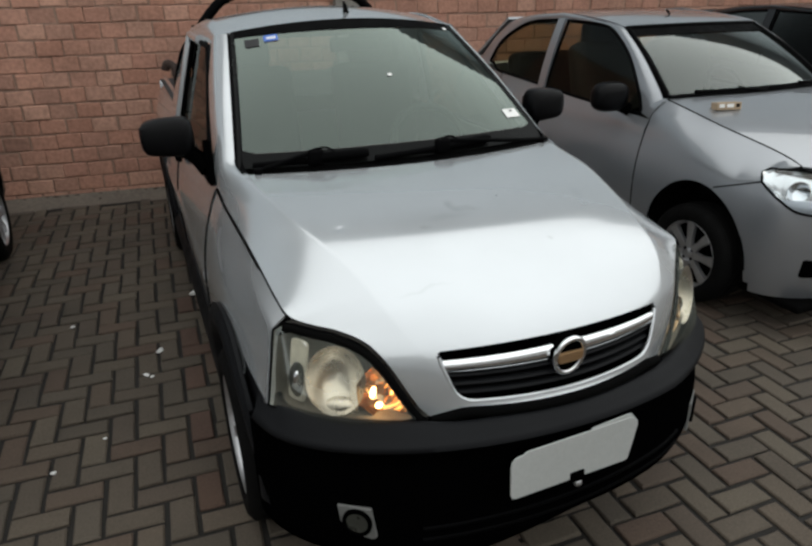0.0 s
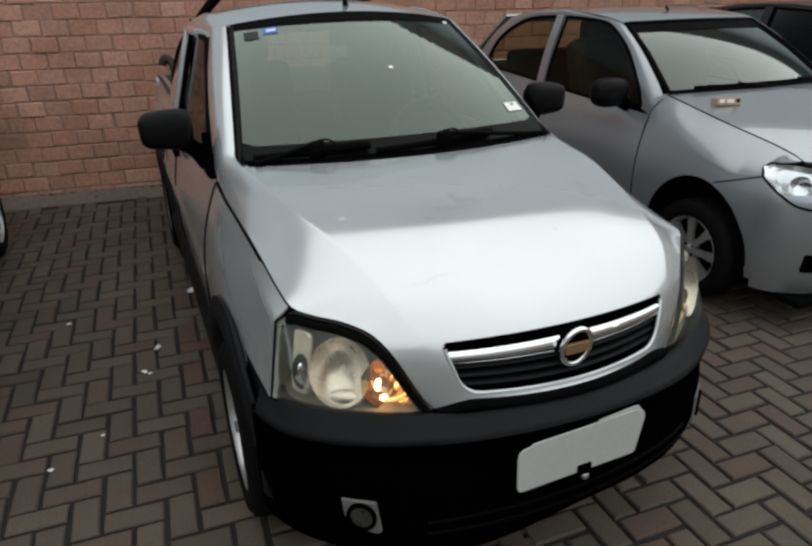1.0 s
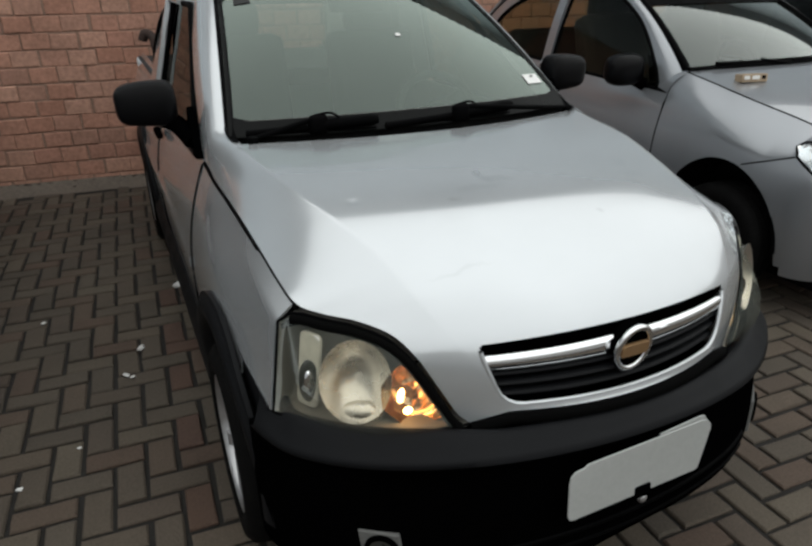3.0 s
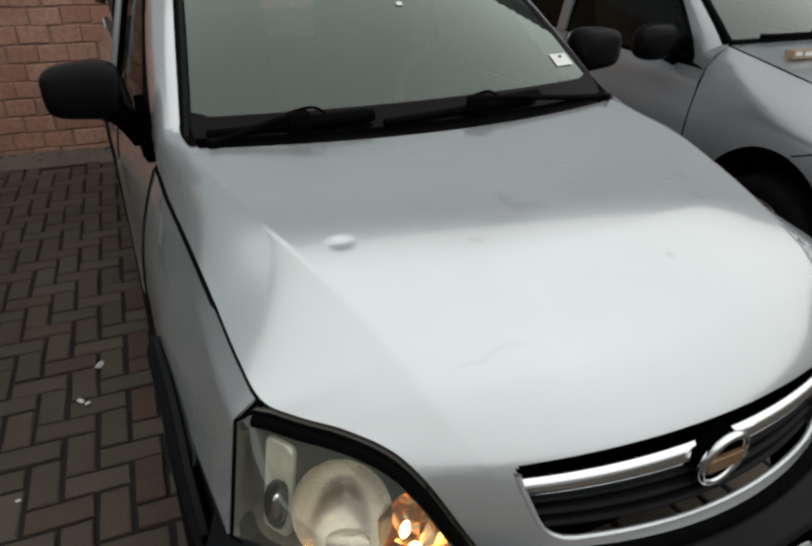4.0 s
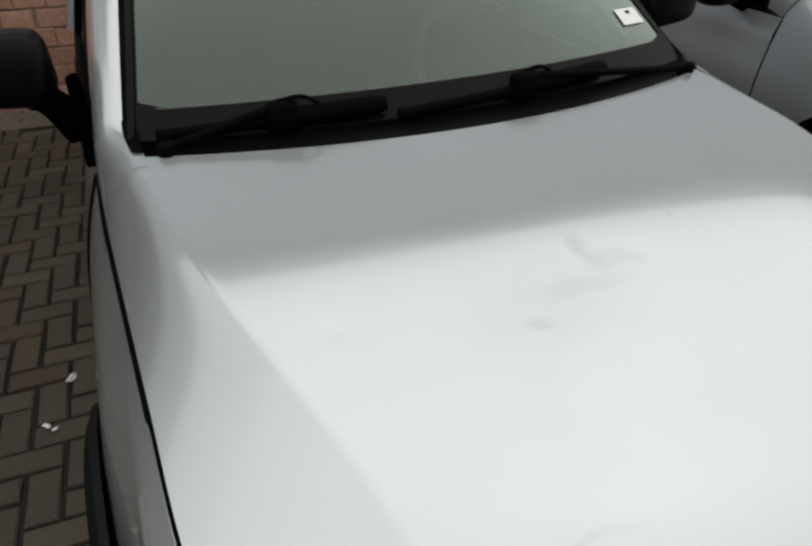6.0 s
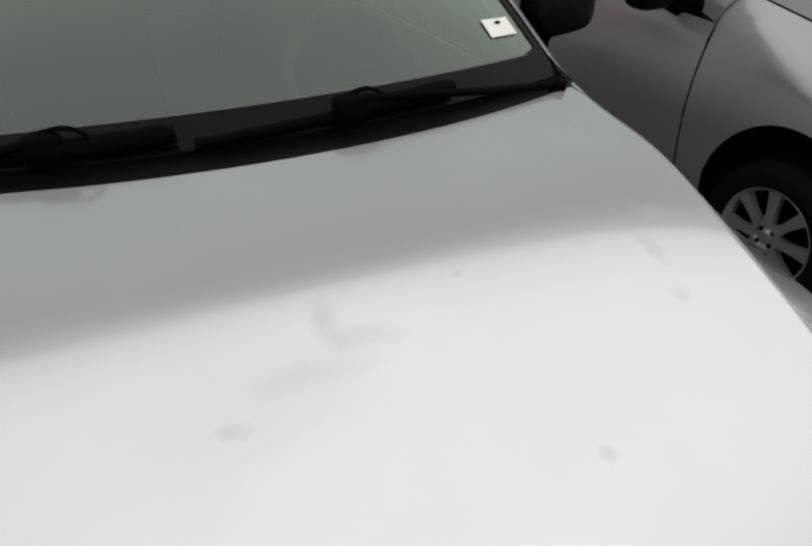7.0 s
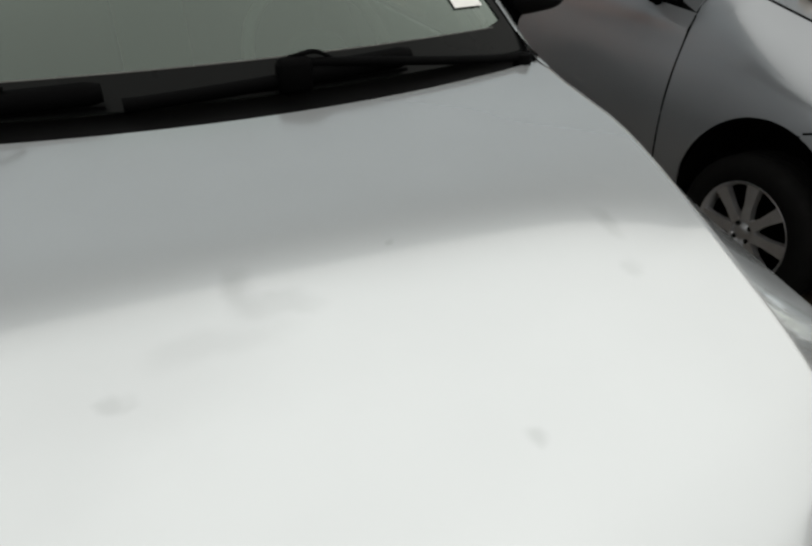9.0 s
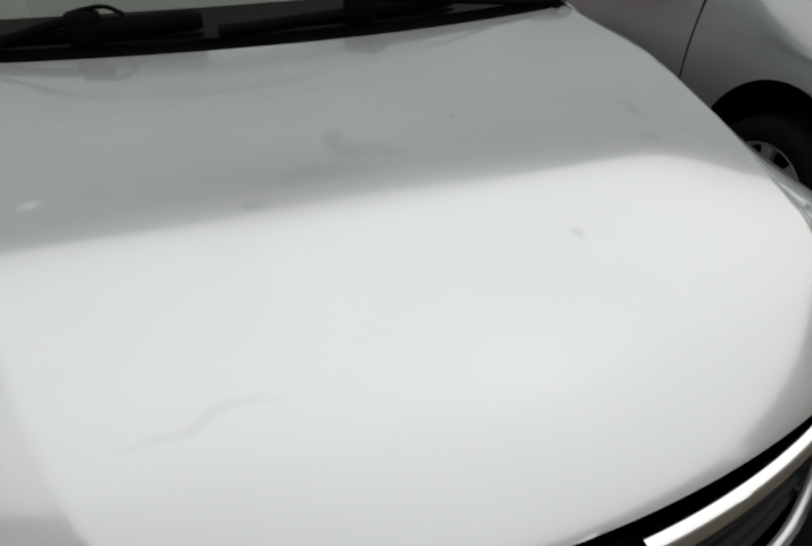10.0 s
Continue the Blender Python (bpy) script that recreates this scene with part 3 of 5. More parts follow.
part("backing_plate", outline([(0.05, 0.040), (0.185, 0.020), (0.198, 0.046), (0.177, 0.072), (0.162, 0.0735), (0.05, 0.066)], 0.003, plate_at @ Matrix.Translation((0, 0.006, 0)), bevel=0.0008), PLATE, plate, "second sheet behind the plate", False)
part("plate_bracket", box(-0.030, -0.090, 0.494, 0.045, 0.016, 0.034, 0.005), PLASTIC, plate)
part("tow_hook_cap", ellipsoid((-0.018, -0.085, 0.464), (0.012, 0.01, 0.012)), ALLOY, bumper)
for sx in (-1, 1):
    fm = pose(sx * 0.572, 0.090, 0.394, 0, 0, sx * 36) @ Matrix.Diagonal((0.85, 1, 0.9, 1))
    shape = [(-0.058, 0.052), (0.05, 0.052), (0.066, -0.05), (0.052, -0.06), (-0.02, -0.05), (-0.05, -0.01)]
    if sx > 0:
        shape = [(-x, z) for x, z in shape][::-1]
    fog = part("fog_lamp", outline(shape, 0.012, fm, bevel=0.003), DASH, bumper, "fog lamp in a grey bezel", False)
    part("lamp_ring", lathe([(0.047, 0.0), (0.047, 0.010), (0.042, 0.012), (0.034, 0.006), (0.001, 0.004)], fm @ pose(0.006, -0.004, 0, 0, 0, -90), 28), PLASTIC, fog)
    part("lamp_bowl", lathe([(0.034, 0.004), (0.020, 0.0035), (0.001, 0.003)], fm @ pose(0.006, -0.008, 0, 0, 0, -90), 24), LAMP_DARK, fog)


# dark gap between the nose and the bumper
part("nose_gap", tube([Vector(bonnet_point(-0.36 + 0.72 * k / 40, 0.0)) + Vector((0, -0.002, -0.010)) for k in range(41)], 0.015, 8), SEAM, truck)


# lamps
def lamp_top(q):
    """The upper edge of the headlamp from its inner to its outer corner."""
    if q < 0.86:
        yc, zc, xo, fall, xe, ye, ze, crisp = curve_at(BONNET, 0.02 + (0.52 - 0.02) * q / 0.86)
        return Vector((xe + 0.008, ye - 0.002, ze - 0.008))
    k = (q - 0.86) / 0.14
    return Vector((0.663, 0.328, 0.876)).lerp(Vector((0.690, 0.350, 0.850)), k)


def lamp_low(q):
    a = Vector((0.366, 0.082, 0.660)).lerp(Vector((0.728, 0.312, 0.652)), q)
    return a + Vector((0.02, -0.055, 0)) * math.sin(math.pi * q)


def lamp_face(q, v, back=0.0):
    p = lamp_low(q).lerp(lamp_top(q), v)
    out = Vector((0.25 + 0.35 * q, -0.8, 0.12)).normalized()
    return p + out * (0.034 * math.sin(math.pi * v**0.75) * math.sin(math.pi * min(1, 0.05 + q) ** 1.3) - back)


def flanked(f, sx):
    """The same side panel for either side, its face turned outwards."""
    def g(u, v):
        p = f(1 - u if sx > 0 else u, v)
        return (sx * p[0], p[1], p[2])
    return g


def mirrored(f, sx):
    def g(u, v):
        p = f(u, v)
        return (sx * p[0], p[1], p[2])
    return g


for sx in (-1, 1):
    lamp = part("headlamp", grid(30, 14, mirrored(lambda u, v: lamp_face(u, v, 0.135 * min(1, 11 * min(u, 1 - u, v, 1 - v)) + 0.004), sx), 0.004), LAMP_BODY, truck,
                "clear headlamp with a lit amber bulb" if sx < 0 else "clear headlamp")
    part("lens", grid(40, 20, mirrored(lambda u, v: lamp_face(u, v), sx)), LENS, lamp)
    edge = [lamp_face(k / 30, 1) for k in range(31)] + [lamp_face(1, 1 - k / 12) for k in range(1, 13)] + [lamp_face(1 - k / 30, 0) for k in range(1, 31)]
    part("seal", tube([(sx * p[0], p[1], p[2] - (0 if sx < 0 else 0.006)) for p in edge], 0.0034 if sx < 0 else 0.002, 6), TRIM, lamp)
    part("upper_gap", tube([(sx * (p[0] + 0.003), p[1] - 0.003, p[2] - (0.013 if sx < 0 else 0.026)) for p in (lamp_face(0.86 * k / 30, 1) for k in range(31))], 0.011 if sx < 0 else 0.007, 8), SEAM, lamp)
    spot = lambda q, v, back: Vector((sx * lamp_face(q, v, back).x, *lamp_face(q, v, back).yz))
    span = spot(0.95, 0.5, 0) - spot(0.79, 0.5, 0)
    turned = math.degrees(math.atan2(sx * span.y, sx * span.x))
    main_m = pose(sx * 0.562, 0.222, 0.752, -10, 0, sx * 24) @ pose(0, 0, 0, 0, 0, -90) @ Matrix.Diagonal((1, 0.92, 1.14, 1))
    part("main_reflector", lathe([(0.082, 0.038), (0.080, 0.034), (0.072, 0.020), (0.062, 0.007), (0.049, -0.006), (0.035, -0.015), (0.020, -0.021), (0.001, -0.024)], main_m, 40), REFLECTOR, lamp, "bright bowl reflector")
    part("bulb_shade", ellipsoid((sx * 0.562, 0.200, 0.674), (0.050, 0.022, 0.026), pose(0, 0, 0, 0, 0, sx * 24).to_3x3()), REFLECTOR, lamp)
    hi_m = pose(sx * 0.446, 0.172, 0.726, 0, 0, sx * 18) @ pose(0, 0, 0, 0, 0, -90)
    bowl = lathe([(0.080, 0.036), (0.072, 0.014), (0.058, -0.002), (0.042, -0.016), (0.028, -0.024), (0.014, -0.028), (0.001, -0.029)], hi_m, 18)
    facet = random.Random(9)
    for v in bowl.verts:
        v.co += Vector((facet.uniform(-1, 1), facet.uniform(-1, 1), facet.uniform(-1, 1))) * 0.0046
    part("inner_reflector", bowl, AMBER_BOWL, lamp, "faceted bowl reflector", False)
    part("signal_box", outline(round_rect(0.058, 0.168, 0.014), 0.012, Matrix.Translation(spot(0.82, 0.48, 0.030)) @ pose(0, 0, 0, -10, 0, turned), bevel=0.003), SIGNAL, lamp, "white signal chamber", False)
    part("bulb_socket", ellipsoid(spot(0.815, 0.40, 0.016), (0.022, 0.009, 0.052)), LAMP_DARK, lamp)
    part("signal_bulb", ellipsoid(spot(0.81, 0.40, 0.010), (0.012, 0.008, 0.030)), CHROME, lamp)
    if sx < 0:
        part("lit_bulb", ellipsoid((-0.494, 0.146, 0.730), (0.007, 0.007, 0.016), pose(0, 0, 0, 0, 14, 0).to_3x3()), FILAMENT, lamp, "glowing amber bulb")
        part("lit_bulb", ellipsoid((-0.480, 0.142, 0.690), (0.010, 0.007, 0.008)), FILAMENT, lamp, "glowing amber bulb")
        part("bulb_holder", tube([(-0.490, 0.19, 0.712), (-0.490, 0.155, 0.712)], 0.010, 10), ALLOY, lamp)
        # no lamp part: a glowing strip painted in as the bulbs' gleam on the bowl
        part("lit_strip", tube(spline([(-0.486, 0.145, 0.690), (-0.466, 0.136, 0.684), (-0.436, 0.130, 0.690), (-0.412, 0.134, 0.704)], 14), 0.0032, 6), GLEAM, lamp, "glowing strip added as the amber gleam along the bowl edge")


# flanks
AXLE, BASE, ARCH, TYRE_R = 0.72, 2.71, 0.365, 0.295


def flank(y, z):
    """Half width of the body."""
    x = 0.776 - (0.085 * ((z - 0.62) / 0.38) ** 2 if z > 0.62 else 0.03 * ((0.62 - z) / 0.35) ** 2)
    if y < 0.85:
        x -= (0.040 - 0.016 * (1 - smooth_step(0.66, 0.80, z))) * ((0.85 - y) / 0.5) ** 2
    return x


def arch_z(y, sill=0.27, grow=0.0):
    for ya in (AXLE, AXLE + BASE):
        d = abs(y - ya)
        if d < ARCH + grow:
            return max(sill, TYRE_R + 0.02 + math.sqrt((ARCH + grow) ** 2 - d * d))
    return sill


def shut(y):
    """The bonnet's shut line along the fender."""
    a, b = 0.52, 1.0
    for _ in range(24):
        s = (a + b) / 2
        a, b = (s, b) if curve_at(BONNET, s)[5] < y else (a, s)
    yc, zc, xo, fall, xe, ye, ze, crisp = curve_at(BONNET, min(s, 1))
    if y > 1.10:
        return 0.694, ze - 0.003 + (y - 1.10) * 0.09
    return xe + 0.005, ze - 0.003


def fender_x(y, z, xs, zs):
    k = min(1.0, (zs - z) / 0.27)
    side = flank(y, min(z, zs - 0.02 * (1 - smooth_step(0.8, 1.2, y))))
    x = xs + (side - xs) * (1 - (1 - k) ** 2.6)
    return x + (side - x) * smooth_step(0.75, 1.2, y) * min(1.0, (zs - z) / 0.03)


FENDER_FRONT = 0.352


def fender(u, v):
    y = FENDER_FRONT + (1.243 - FENDER_FRONT) * u
    xs, zs = shut(y)
    low = arch_z(y, 0.34)
    if y < 0.54:
        low = max(low, 0.656 + 0.16 * (y - FENDER_FRONT))
    z = zs + (low - zs) * v
    # the front edge follows the outer edge of the lamp
    x0, z0 = shut(FENDER_FRONT)
    h = z0 + (z - zs)
    corner = Vector((0.694, 0.354, 0.850))
    edge = Vector((x0, 0.340, z0)).lerp(corner, min(1, max(0, (z0 - h) / (z0 - 0.850)))) if h > 0.850 else corner.lerp(Vector((0.735, 0.316, 0.652)), (0.850 - h) / 0.198)
    k = 1 - smooth_step(0.0, 0.5, u)
    return (fender_x(y, z, xs, zs) + (edge.x - fender_x(FENDER_FRONT, h, x0, z0)) * k, y + (edge.y - FENDER_FRONT) * k, z)


def door_panel(y0, y1, top):
    def f(u, v):
        y = y0 + (y1 - y0) * u
        z = top(y) + (arch_z(y, 0.34) - top(y)) * v
        return (flank(y, z) + 0.012 * math.exp(-((z - 0.66) / 0.02) ** 2), y, z)
    return f


belt = lambda y: 1.000 + 0.02 * (y - 1.24)
bed_top = lambda y: 1.05 + 0.03 * smooth_step(2.4, 3.2, y)
for sx in (-1, 1):
    part("fender", grid(60, 26, flanked(fender, sx), 0.006), SILVER, truck, "silver front fender")
    part("door", grid(30, 30, flanked(door_panel(1.248, 2.42, belt), sx), 0.006), SILVER, truck, "silver cab door")
    part("bed_side", grid(60, 30, flanked(door_panel(2.428, 4.33, bed_top), sx), 0.006), SILVER, truck, "silver cargo bed side")
    part("door_seam", tube([(sx * (flank(1.246, z) - 0.001), 1.246, z) for z in (0.34 + 0.646 * k / 24 for k in range(25))], 0.006, 6), SEAM, truck)
    part("door_seam", tube([(sx * (flank(2.424, z) - 0.001), 2.424, z) for z in (0.34 + 0.68 * k / 24 for k in range(25))], 0.006, 6), SEAM, truck)
    part("door_handle", box(sx * 0.755, 2.28, 0.90, 0.03, 0.16, 0.03, 0.008), PLASTIC, truck)
    for ya, n in ((AXLE, 0), (AXLE + BASE, 1)):
        def lip(u, v, ya=ya):
            a = math.pi * (0.02 + 0.96 * u)
            r = ARCH - 0.012 + 0.075 * v
            y, z = ya - r * math.cos(a), TYRE_R + 0.02 + r * math.sin(a)
            return (sx * (max(flank(y, z), 0.745) + 0.004 + 0.014 * math.sin(math.pi * min(1, v * 1.15)) - 0.03 * (v < 0.01)), y, z)
        part("arch_cladding", grid(48, 8, lip, 0.012), BUMPER, truck, "dark grey plastic wheel arch trim")
        part("arch_liner", grid(30, 4, lambda u, v: (sx * (0.52 + 0.25 * v), ya - (ARCH + 0.015) * math.cos(math.pi * u), TYRE_R + 0.02 + (ARCH + 0.015) * math.sin(math.pi * u)), 0.006), SEAM, truck)
        add_wheel(truck, sx * 0.708, ya, TYRE_R, sx, 6, steer=0, rim_r=0.20, width=0.185)
    part("bumper_corner", grid(12, 6, flanked(lambda u, v: (flank(0.33 + 0.24 * u, 0.6) - 0.012, 0.33 + 0.24 * u, 0.660 + 0.036 * u + (arch_z(0.33 + 0.24 * u, 0.36) - 0.660 - 0.036 * u) * v), sx), 0.006), BUMPER, truck)
    part("sill_cladding", grid(30, 8, lambda u, v: (sx * (0.757 + 0.025 * math.sin(math.pi * v)), 1.08 + 2.0 * u, 0.22 + 0.16 * v), 0.012), BUMPER, truck, "dark grey plastic sill trim")
# dark bay under the bonnet and floor of the body
part("engine_bay", box(0, 0.79, 0.62, 1.06, 0.86, 0.40, 0.02), SEAM, truck)
part("bay_gutter", grid(20, 2, lambda u, v: (-0.60 + 1.20 * v, 0.36 + 0.8 * u, 0.84 + 0.05 * u)), SEAM, truck)
for sx in (-1, 1):
    part("gutter_wall", grid(20, 2, lambda u, v: (sx * (0.61 + 0.075 * v), 0.34 + 0.86 * u, 0.84 + 0.095 * u), 0.004), SEAM, truck)
part("underbody", box(0, 2.2, 0.33, 1.36, 3.8, 0.14, 0.02), SEAM, truck)

# windscreen, pillars and roof
def shield(u, v, lift=0.0):
    half = 0.625 - 0.125 * v
    x = half * (2 * u - 1)
    y = 1.025 + 0.70 * v + 0.25 * x * x - 0.02 * math.sin(math.pi * v)
    z = 1.085 + 0.455 * v + 0.012 * math.sin(math.pi * v) - 0.17 * x * x * v
    return (x, y - lift * 0.5, z + lift * 0.85)


screen = part("windscreen", grid(40, 30, shield), SHIELD, truck, "windscreen reflecting the overcast sky")
screen.visible_shadow = False


def shield_band(u0, u1, v0, v1, lift):
    return lambda a, b: shield(u0 + (u1 - u0) * a, v0 + (v1 - v0) * b, lift)


part("lower_band", grid(40, 4, lambda a, b: shield(a, b * (0.088 + 0.035 * max(0, abs(2 * a - 1) - 0.88) ** 1.5 / 0.042), 0.003)), FRIT, screen, "dark ceramic band")
part("dust_line", grid(60, 1, lambda a, b: shield(0.04 + 0.92 * a, 0.086 + 0.003 * b, 0.0036)), DUST, screen)
part("upper_band", grid(30, 3, lambda a, b: shield(a, 0.945 - 0.03 * (1 - (2 * a - 1) ** 2) + (0.055 + 0.03 * (1 - (2 * a - 1) ** 2)) * b, 0.003)), TRIM, screen)
part("side_band", grid(3, 30, shield_band(0.0, 0.014, 0.0, 1.0, 0.003)), FRIT, screen)
part("side_band", grid(3, 30, shield_band(0.986, 1.0, 0.0, 1.0, 0.003)), FRIT, screen)
part("inspection_card", grid(4, 3, shield_band(0.908, 0.968, 0.165, 0.228, 0.0035)), WHITE, screen, "white inspection card")
part("card_mark", grid(2, 2, shield_band(0.934, 0.946, 0.206, 0.216, 0.0055)), SEAM, screen)
part("sticker", grid(3, 3, shield_band(0.125, 0.180, 0.868, 0.918, 0.0035)), BLUE, screen, "blue sticker")
for k in range(5):
    part("sticker_bar", grid(1, 1, shield_band(0.136 + 0.0075 * k, 0.1415 + 0.0075 * k, 0.880, 0.902, 0.0055)), WHITE, screen, smooth=False)
part("paper_chip", grid(2, 2, shield_band(0.536, 0.552, 0.522, 0.540, 0.0035)), WHITE, screen)
part("green_label", grid(2, 2, shield_band(0.05, 0.105, 0.84, 0.905, 0.0032)), CABIN, screen, "dark label")
part("corner_label", grid(2, 2, shield_band(0.945, 0.965, 0.93, 0.95, 0.0035)), WHITE, screen)
part("cowl", grid(40, 6, lambda u, v: ((1.22 * u - 0.61), 0.965 + 0.10 * v + 0.28 * (1.22 * u - 0.61) ** 2, 1.045 + 0.028 * v), 0.006), COWL, truck, "dark grey cowl panel")
part("cowl_floor", box(0, 1.08, 0.99, 1.20, 0.26, 0.06, 0.01), SEAM, truck)

for sx in (-1, 1):
    def pillar(u, v):
        e = Vector(shield(1.0 if sx > 0 else 0.989, v))
        o = Vector((0.694, 1.235, 1.003)).lerp(Vector((0.572, 1.915, 1.450)), v) + Vector((0.012, 0, 0.015)) * math.sin(math.pi * v)
        p = e.lerp(o, u)
        b = math.sin(math.pi * max(0, (u - 0.12) / 0.88) ** 0.9)
        return (sx * (p.x + 0.021 * b), p.y - 0.014 * b, p.z + 0.013 * b)
    outer = lambda f: f if sx > 0 else (lambda u, v: f(1 - u, v))
    part("a_pillar", grid(14, 30, outer(lambda u, v: pillar(u, 0.068 + 0.932 * v)), 0.006), SILVER, truck, "silver windscreen pillar")
    part("pillar_seal", grid(4, 30, outer(lambda u, v: tuple(np.array(pillar(0.19 * u, 0.04 + 0.96 * v)) + (0, -0.003, 0.003))), 0.003), TRIM, truck, "black rubber seal")

    def foot(u, v):
        """Runs from the rear edge of the bonnet into the pillar without a fold."""
        x = 0.612 + 0.077 * u - (0.010 * (1 - u) if sx < 0 else 0)
        p, p0 = Vector(bonnet_point(x, 0.955)) + Vector((0, 0, 0.0012)), Vector(bonnet_point(x, 0.92))
        q, q1 = Vector(pillar(u, 0.07)) + Vector((0, -0.001, 0.001)), Vector(pillar(u, 0.12))
        q.x, q1.x = abs(q.x), abs(q1.x)
        d = (q - p).length
        a, b = (p - p0).normalized() * d, (q1 - q).normalized() * d
        r = p * (2 * v**3 - 3 * v**2 + 1) + a * (v**3 - 2 * v**2 + v) + q * (3 * v**2 - 2 * v**3) + b * (v**3 - v**2)
        return (sx * r.x, r.y, r.z)
    part("pillar_foot", grid(14, 14, outer(foot)), SILVER, truck)
    part("pillar_seal", grid(4, 14, outer(lambda u, v: tuple(np.array(foot(0.20 * u, 0.30 + 0.70 * v)) + (0, -0.002, 0.003)))), TRIM, truck, "black rubber seal")
    # door frame and glass
    front_low, front_top = Vector((0.692, 1.33, 1.00)), Vector((0.568, 1.93, 1.438))
    rear_top, rear_low = Vector((0.585, 2.34, 1.452)), Vector((0.700, 2.40, 1.02))
    frame_pts = [front_low.lerp(front_top, k / 10) for k in range(10)] + [front_top.lerp(rear_top, k / 6) for k in range(6)] + [rear_top.lerp(rear_low, k / 8) for k in range(8)] + [rear_low.lerp(front_low, k / 10) for k in range(11)]
    part("door_frame", tube([(sx * (p.x + 0.012), p.y, p.z) for p in frame_pts], 0.012, 8), TRIM, truck, "black door window frame")
    outer_pts = [front_top.lerp(rear_top, k / 6) for k in range(2, 6)] + [rear_top.lerp(rear_low, k / 8) for k in range(9)]
    part("door_frame_outer", tube([(sx * (p.x + 0.020), p.y + 0.030, p.z + 0.014) for p in outer_pts], 0.021, 10), SILVER, truck, "silver outer door frame")
    pane = part("door_glass", grid(10, 10, lambda u, v: (sx * ((front_low.lerp(rear_low, u)).lerp(front_top.lerp(rear_top, u), v).x + 0.004), (front_low.lerp(rear_low, u)).lerp(front_top.lerp(rear_top, u), v).y, (front_low.lerp(rear_low, u)).lerp(front_top.lerp(rear_top, u), v).z)), SIDE_GLASS, truck)
    pane.visible_shadow = False
    # roof rail and rear cab panel
    def rail(u, v):
        y = 1.80 + 0.80 * u
        inner, outer = Vector((0.505 + 0.03 * u, y, 1.4975 + 0.05 * math.sin(math.pi * 0.85 * u) - 0.02 * u)), Vector((0.570 + 0.02 * u, y + 0.06 * (1 - u), 1.452))
        p = inner.lerp(outer, v)
        return (sx * (p.x + 0.012 * math.sin(math.pi * v)), p.y, p.z + 0.012 * math.sin(math.pi * v))
    part("roof_rail_panel", grid(16, 6, rail, 0.006), SILVER, truck)

    def sail(u, v):
        top, low = Vector((0.590, 2.36 + 0.26 * u, 1.462 - 0.01 * u)), Vector((0.705, 2.42 + 0.62 * u, 1.035))
        p = top.lerp(low, v)
        return (sx * (p.x + 0.012 * math.sin(math.pi * v)), p.y, p.z)
    part("cab_panel", grid(10, 14, sail, 0.02), SILVER, truck, "silver rear cab panel")

ARCH_BAR = [(-0.665, 3.05, 1.03), (-0.655, 2.92, 1.18), (-0.618, 2.76, 1.34), (-0.575, 2.74, 1.41), (-0.515, 2.74, 1.48), (-0.45, 2.74, 1.555), (-0.37, 2.74, 1.62), (-0.22, 2.74, 1.665)]
part("sport_bar", tube(spline(ARCH_BAR + [(0, 2.74, 1.68)] + [(-x, y, z) for x, y, z in ARCH_BAR[::-1]], 80), 0.026, 10), TRIM, truck, "black tubular sport bar behind the cab")


def roof(u, v):
    x = (2 * u - 1)
    half = 0.505 + 0.03 * v
    y = 1.722 + 0.88 * v + 0.0625 * (1 - v) * x * x
    z = 1.537 + 0.05 * math.sin(math.pi * 0.85 * v) - (0.0425 + 0.02 * v) * x * x
    return (half * x, y, z)


part("roof", grid(30, 20, roof, 0.008), SILVER, truck, "silver cab roof")
part("antenna", tube([(0.045, 1.90, 1.556), (0.045, 1.91, 1.586), (0.045, 1.93, 1.606)], [0.016, 0.010, 0.005], 10), TRIM, truck, "short black roof antenna")
part("cab_back", grid(20, 8, lambda u, v: ((2 * u - 1) * (0.68 - 0.13 * v), 2.62 - 0.03 * v, 0.50 + 0.52 * v), 0.02), SILVER, truck, "silver cab rear wall")
for z0, z1, x0, x1 in ((1.02, 1.10, -1, 1), (1.42, 1.50, -1, 1), (1.10, 1.42, -1, -0.86), (1.10, 1.42, 0.86, 1)):
    part("rear_window_frame", grid(10, 4, lambda u, v: ((x0 + (x1 - x0) * u) * (0.70 - 0.13 * ((z0 + (z1 - z0) * v) - 0.5)), 2.60, z0 + (z1 - z0) * v), 0.015), PLASTIC, truck)
part("bed_cover", grid(20, 30, lambda u, v: (-0.69 + 1.38 * u, 2.66 + 1.66 * v, 1.055 + 0.008 * math.sin(9 * v) * math.sin(math.pi * u)), 0.006), CABIN, truck, "black soft cover on the cargo bed")
part("tailgate", box(0, 4.32, 0.72, 1.40, 0.04, 0.66, 0.015), SILVER, truck)
part("rear_bumper", box(0, 4.38, 0.42, 1.44, 0.10, 0.16, 0.03), BUMPER, truck)
part("rail_hook", tube(spline([(-0.655, 2.93, 1.16), (-0.66, 2.92, 1.21), (-0.665, 2.94, 1.265), (-0.70, 2.96, 1.285), (-0.715, 2.97, 1.25)], 14), 0.024, 8), KNOT, truck, "brown strap knotted on the bed rail")

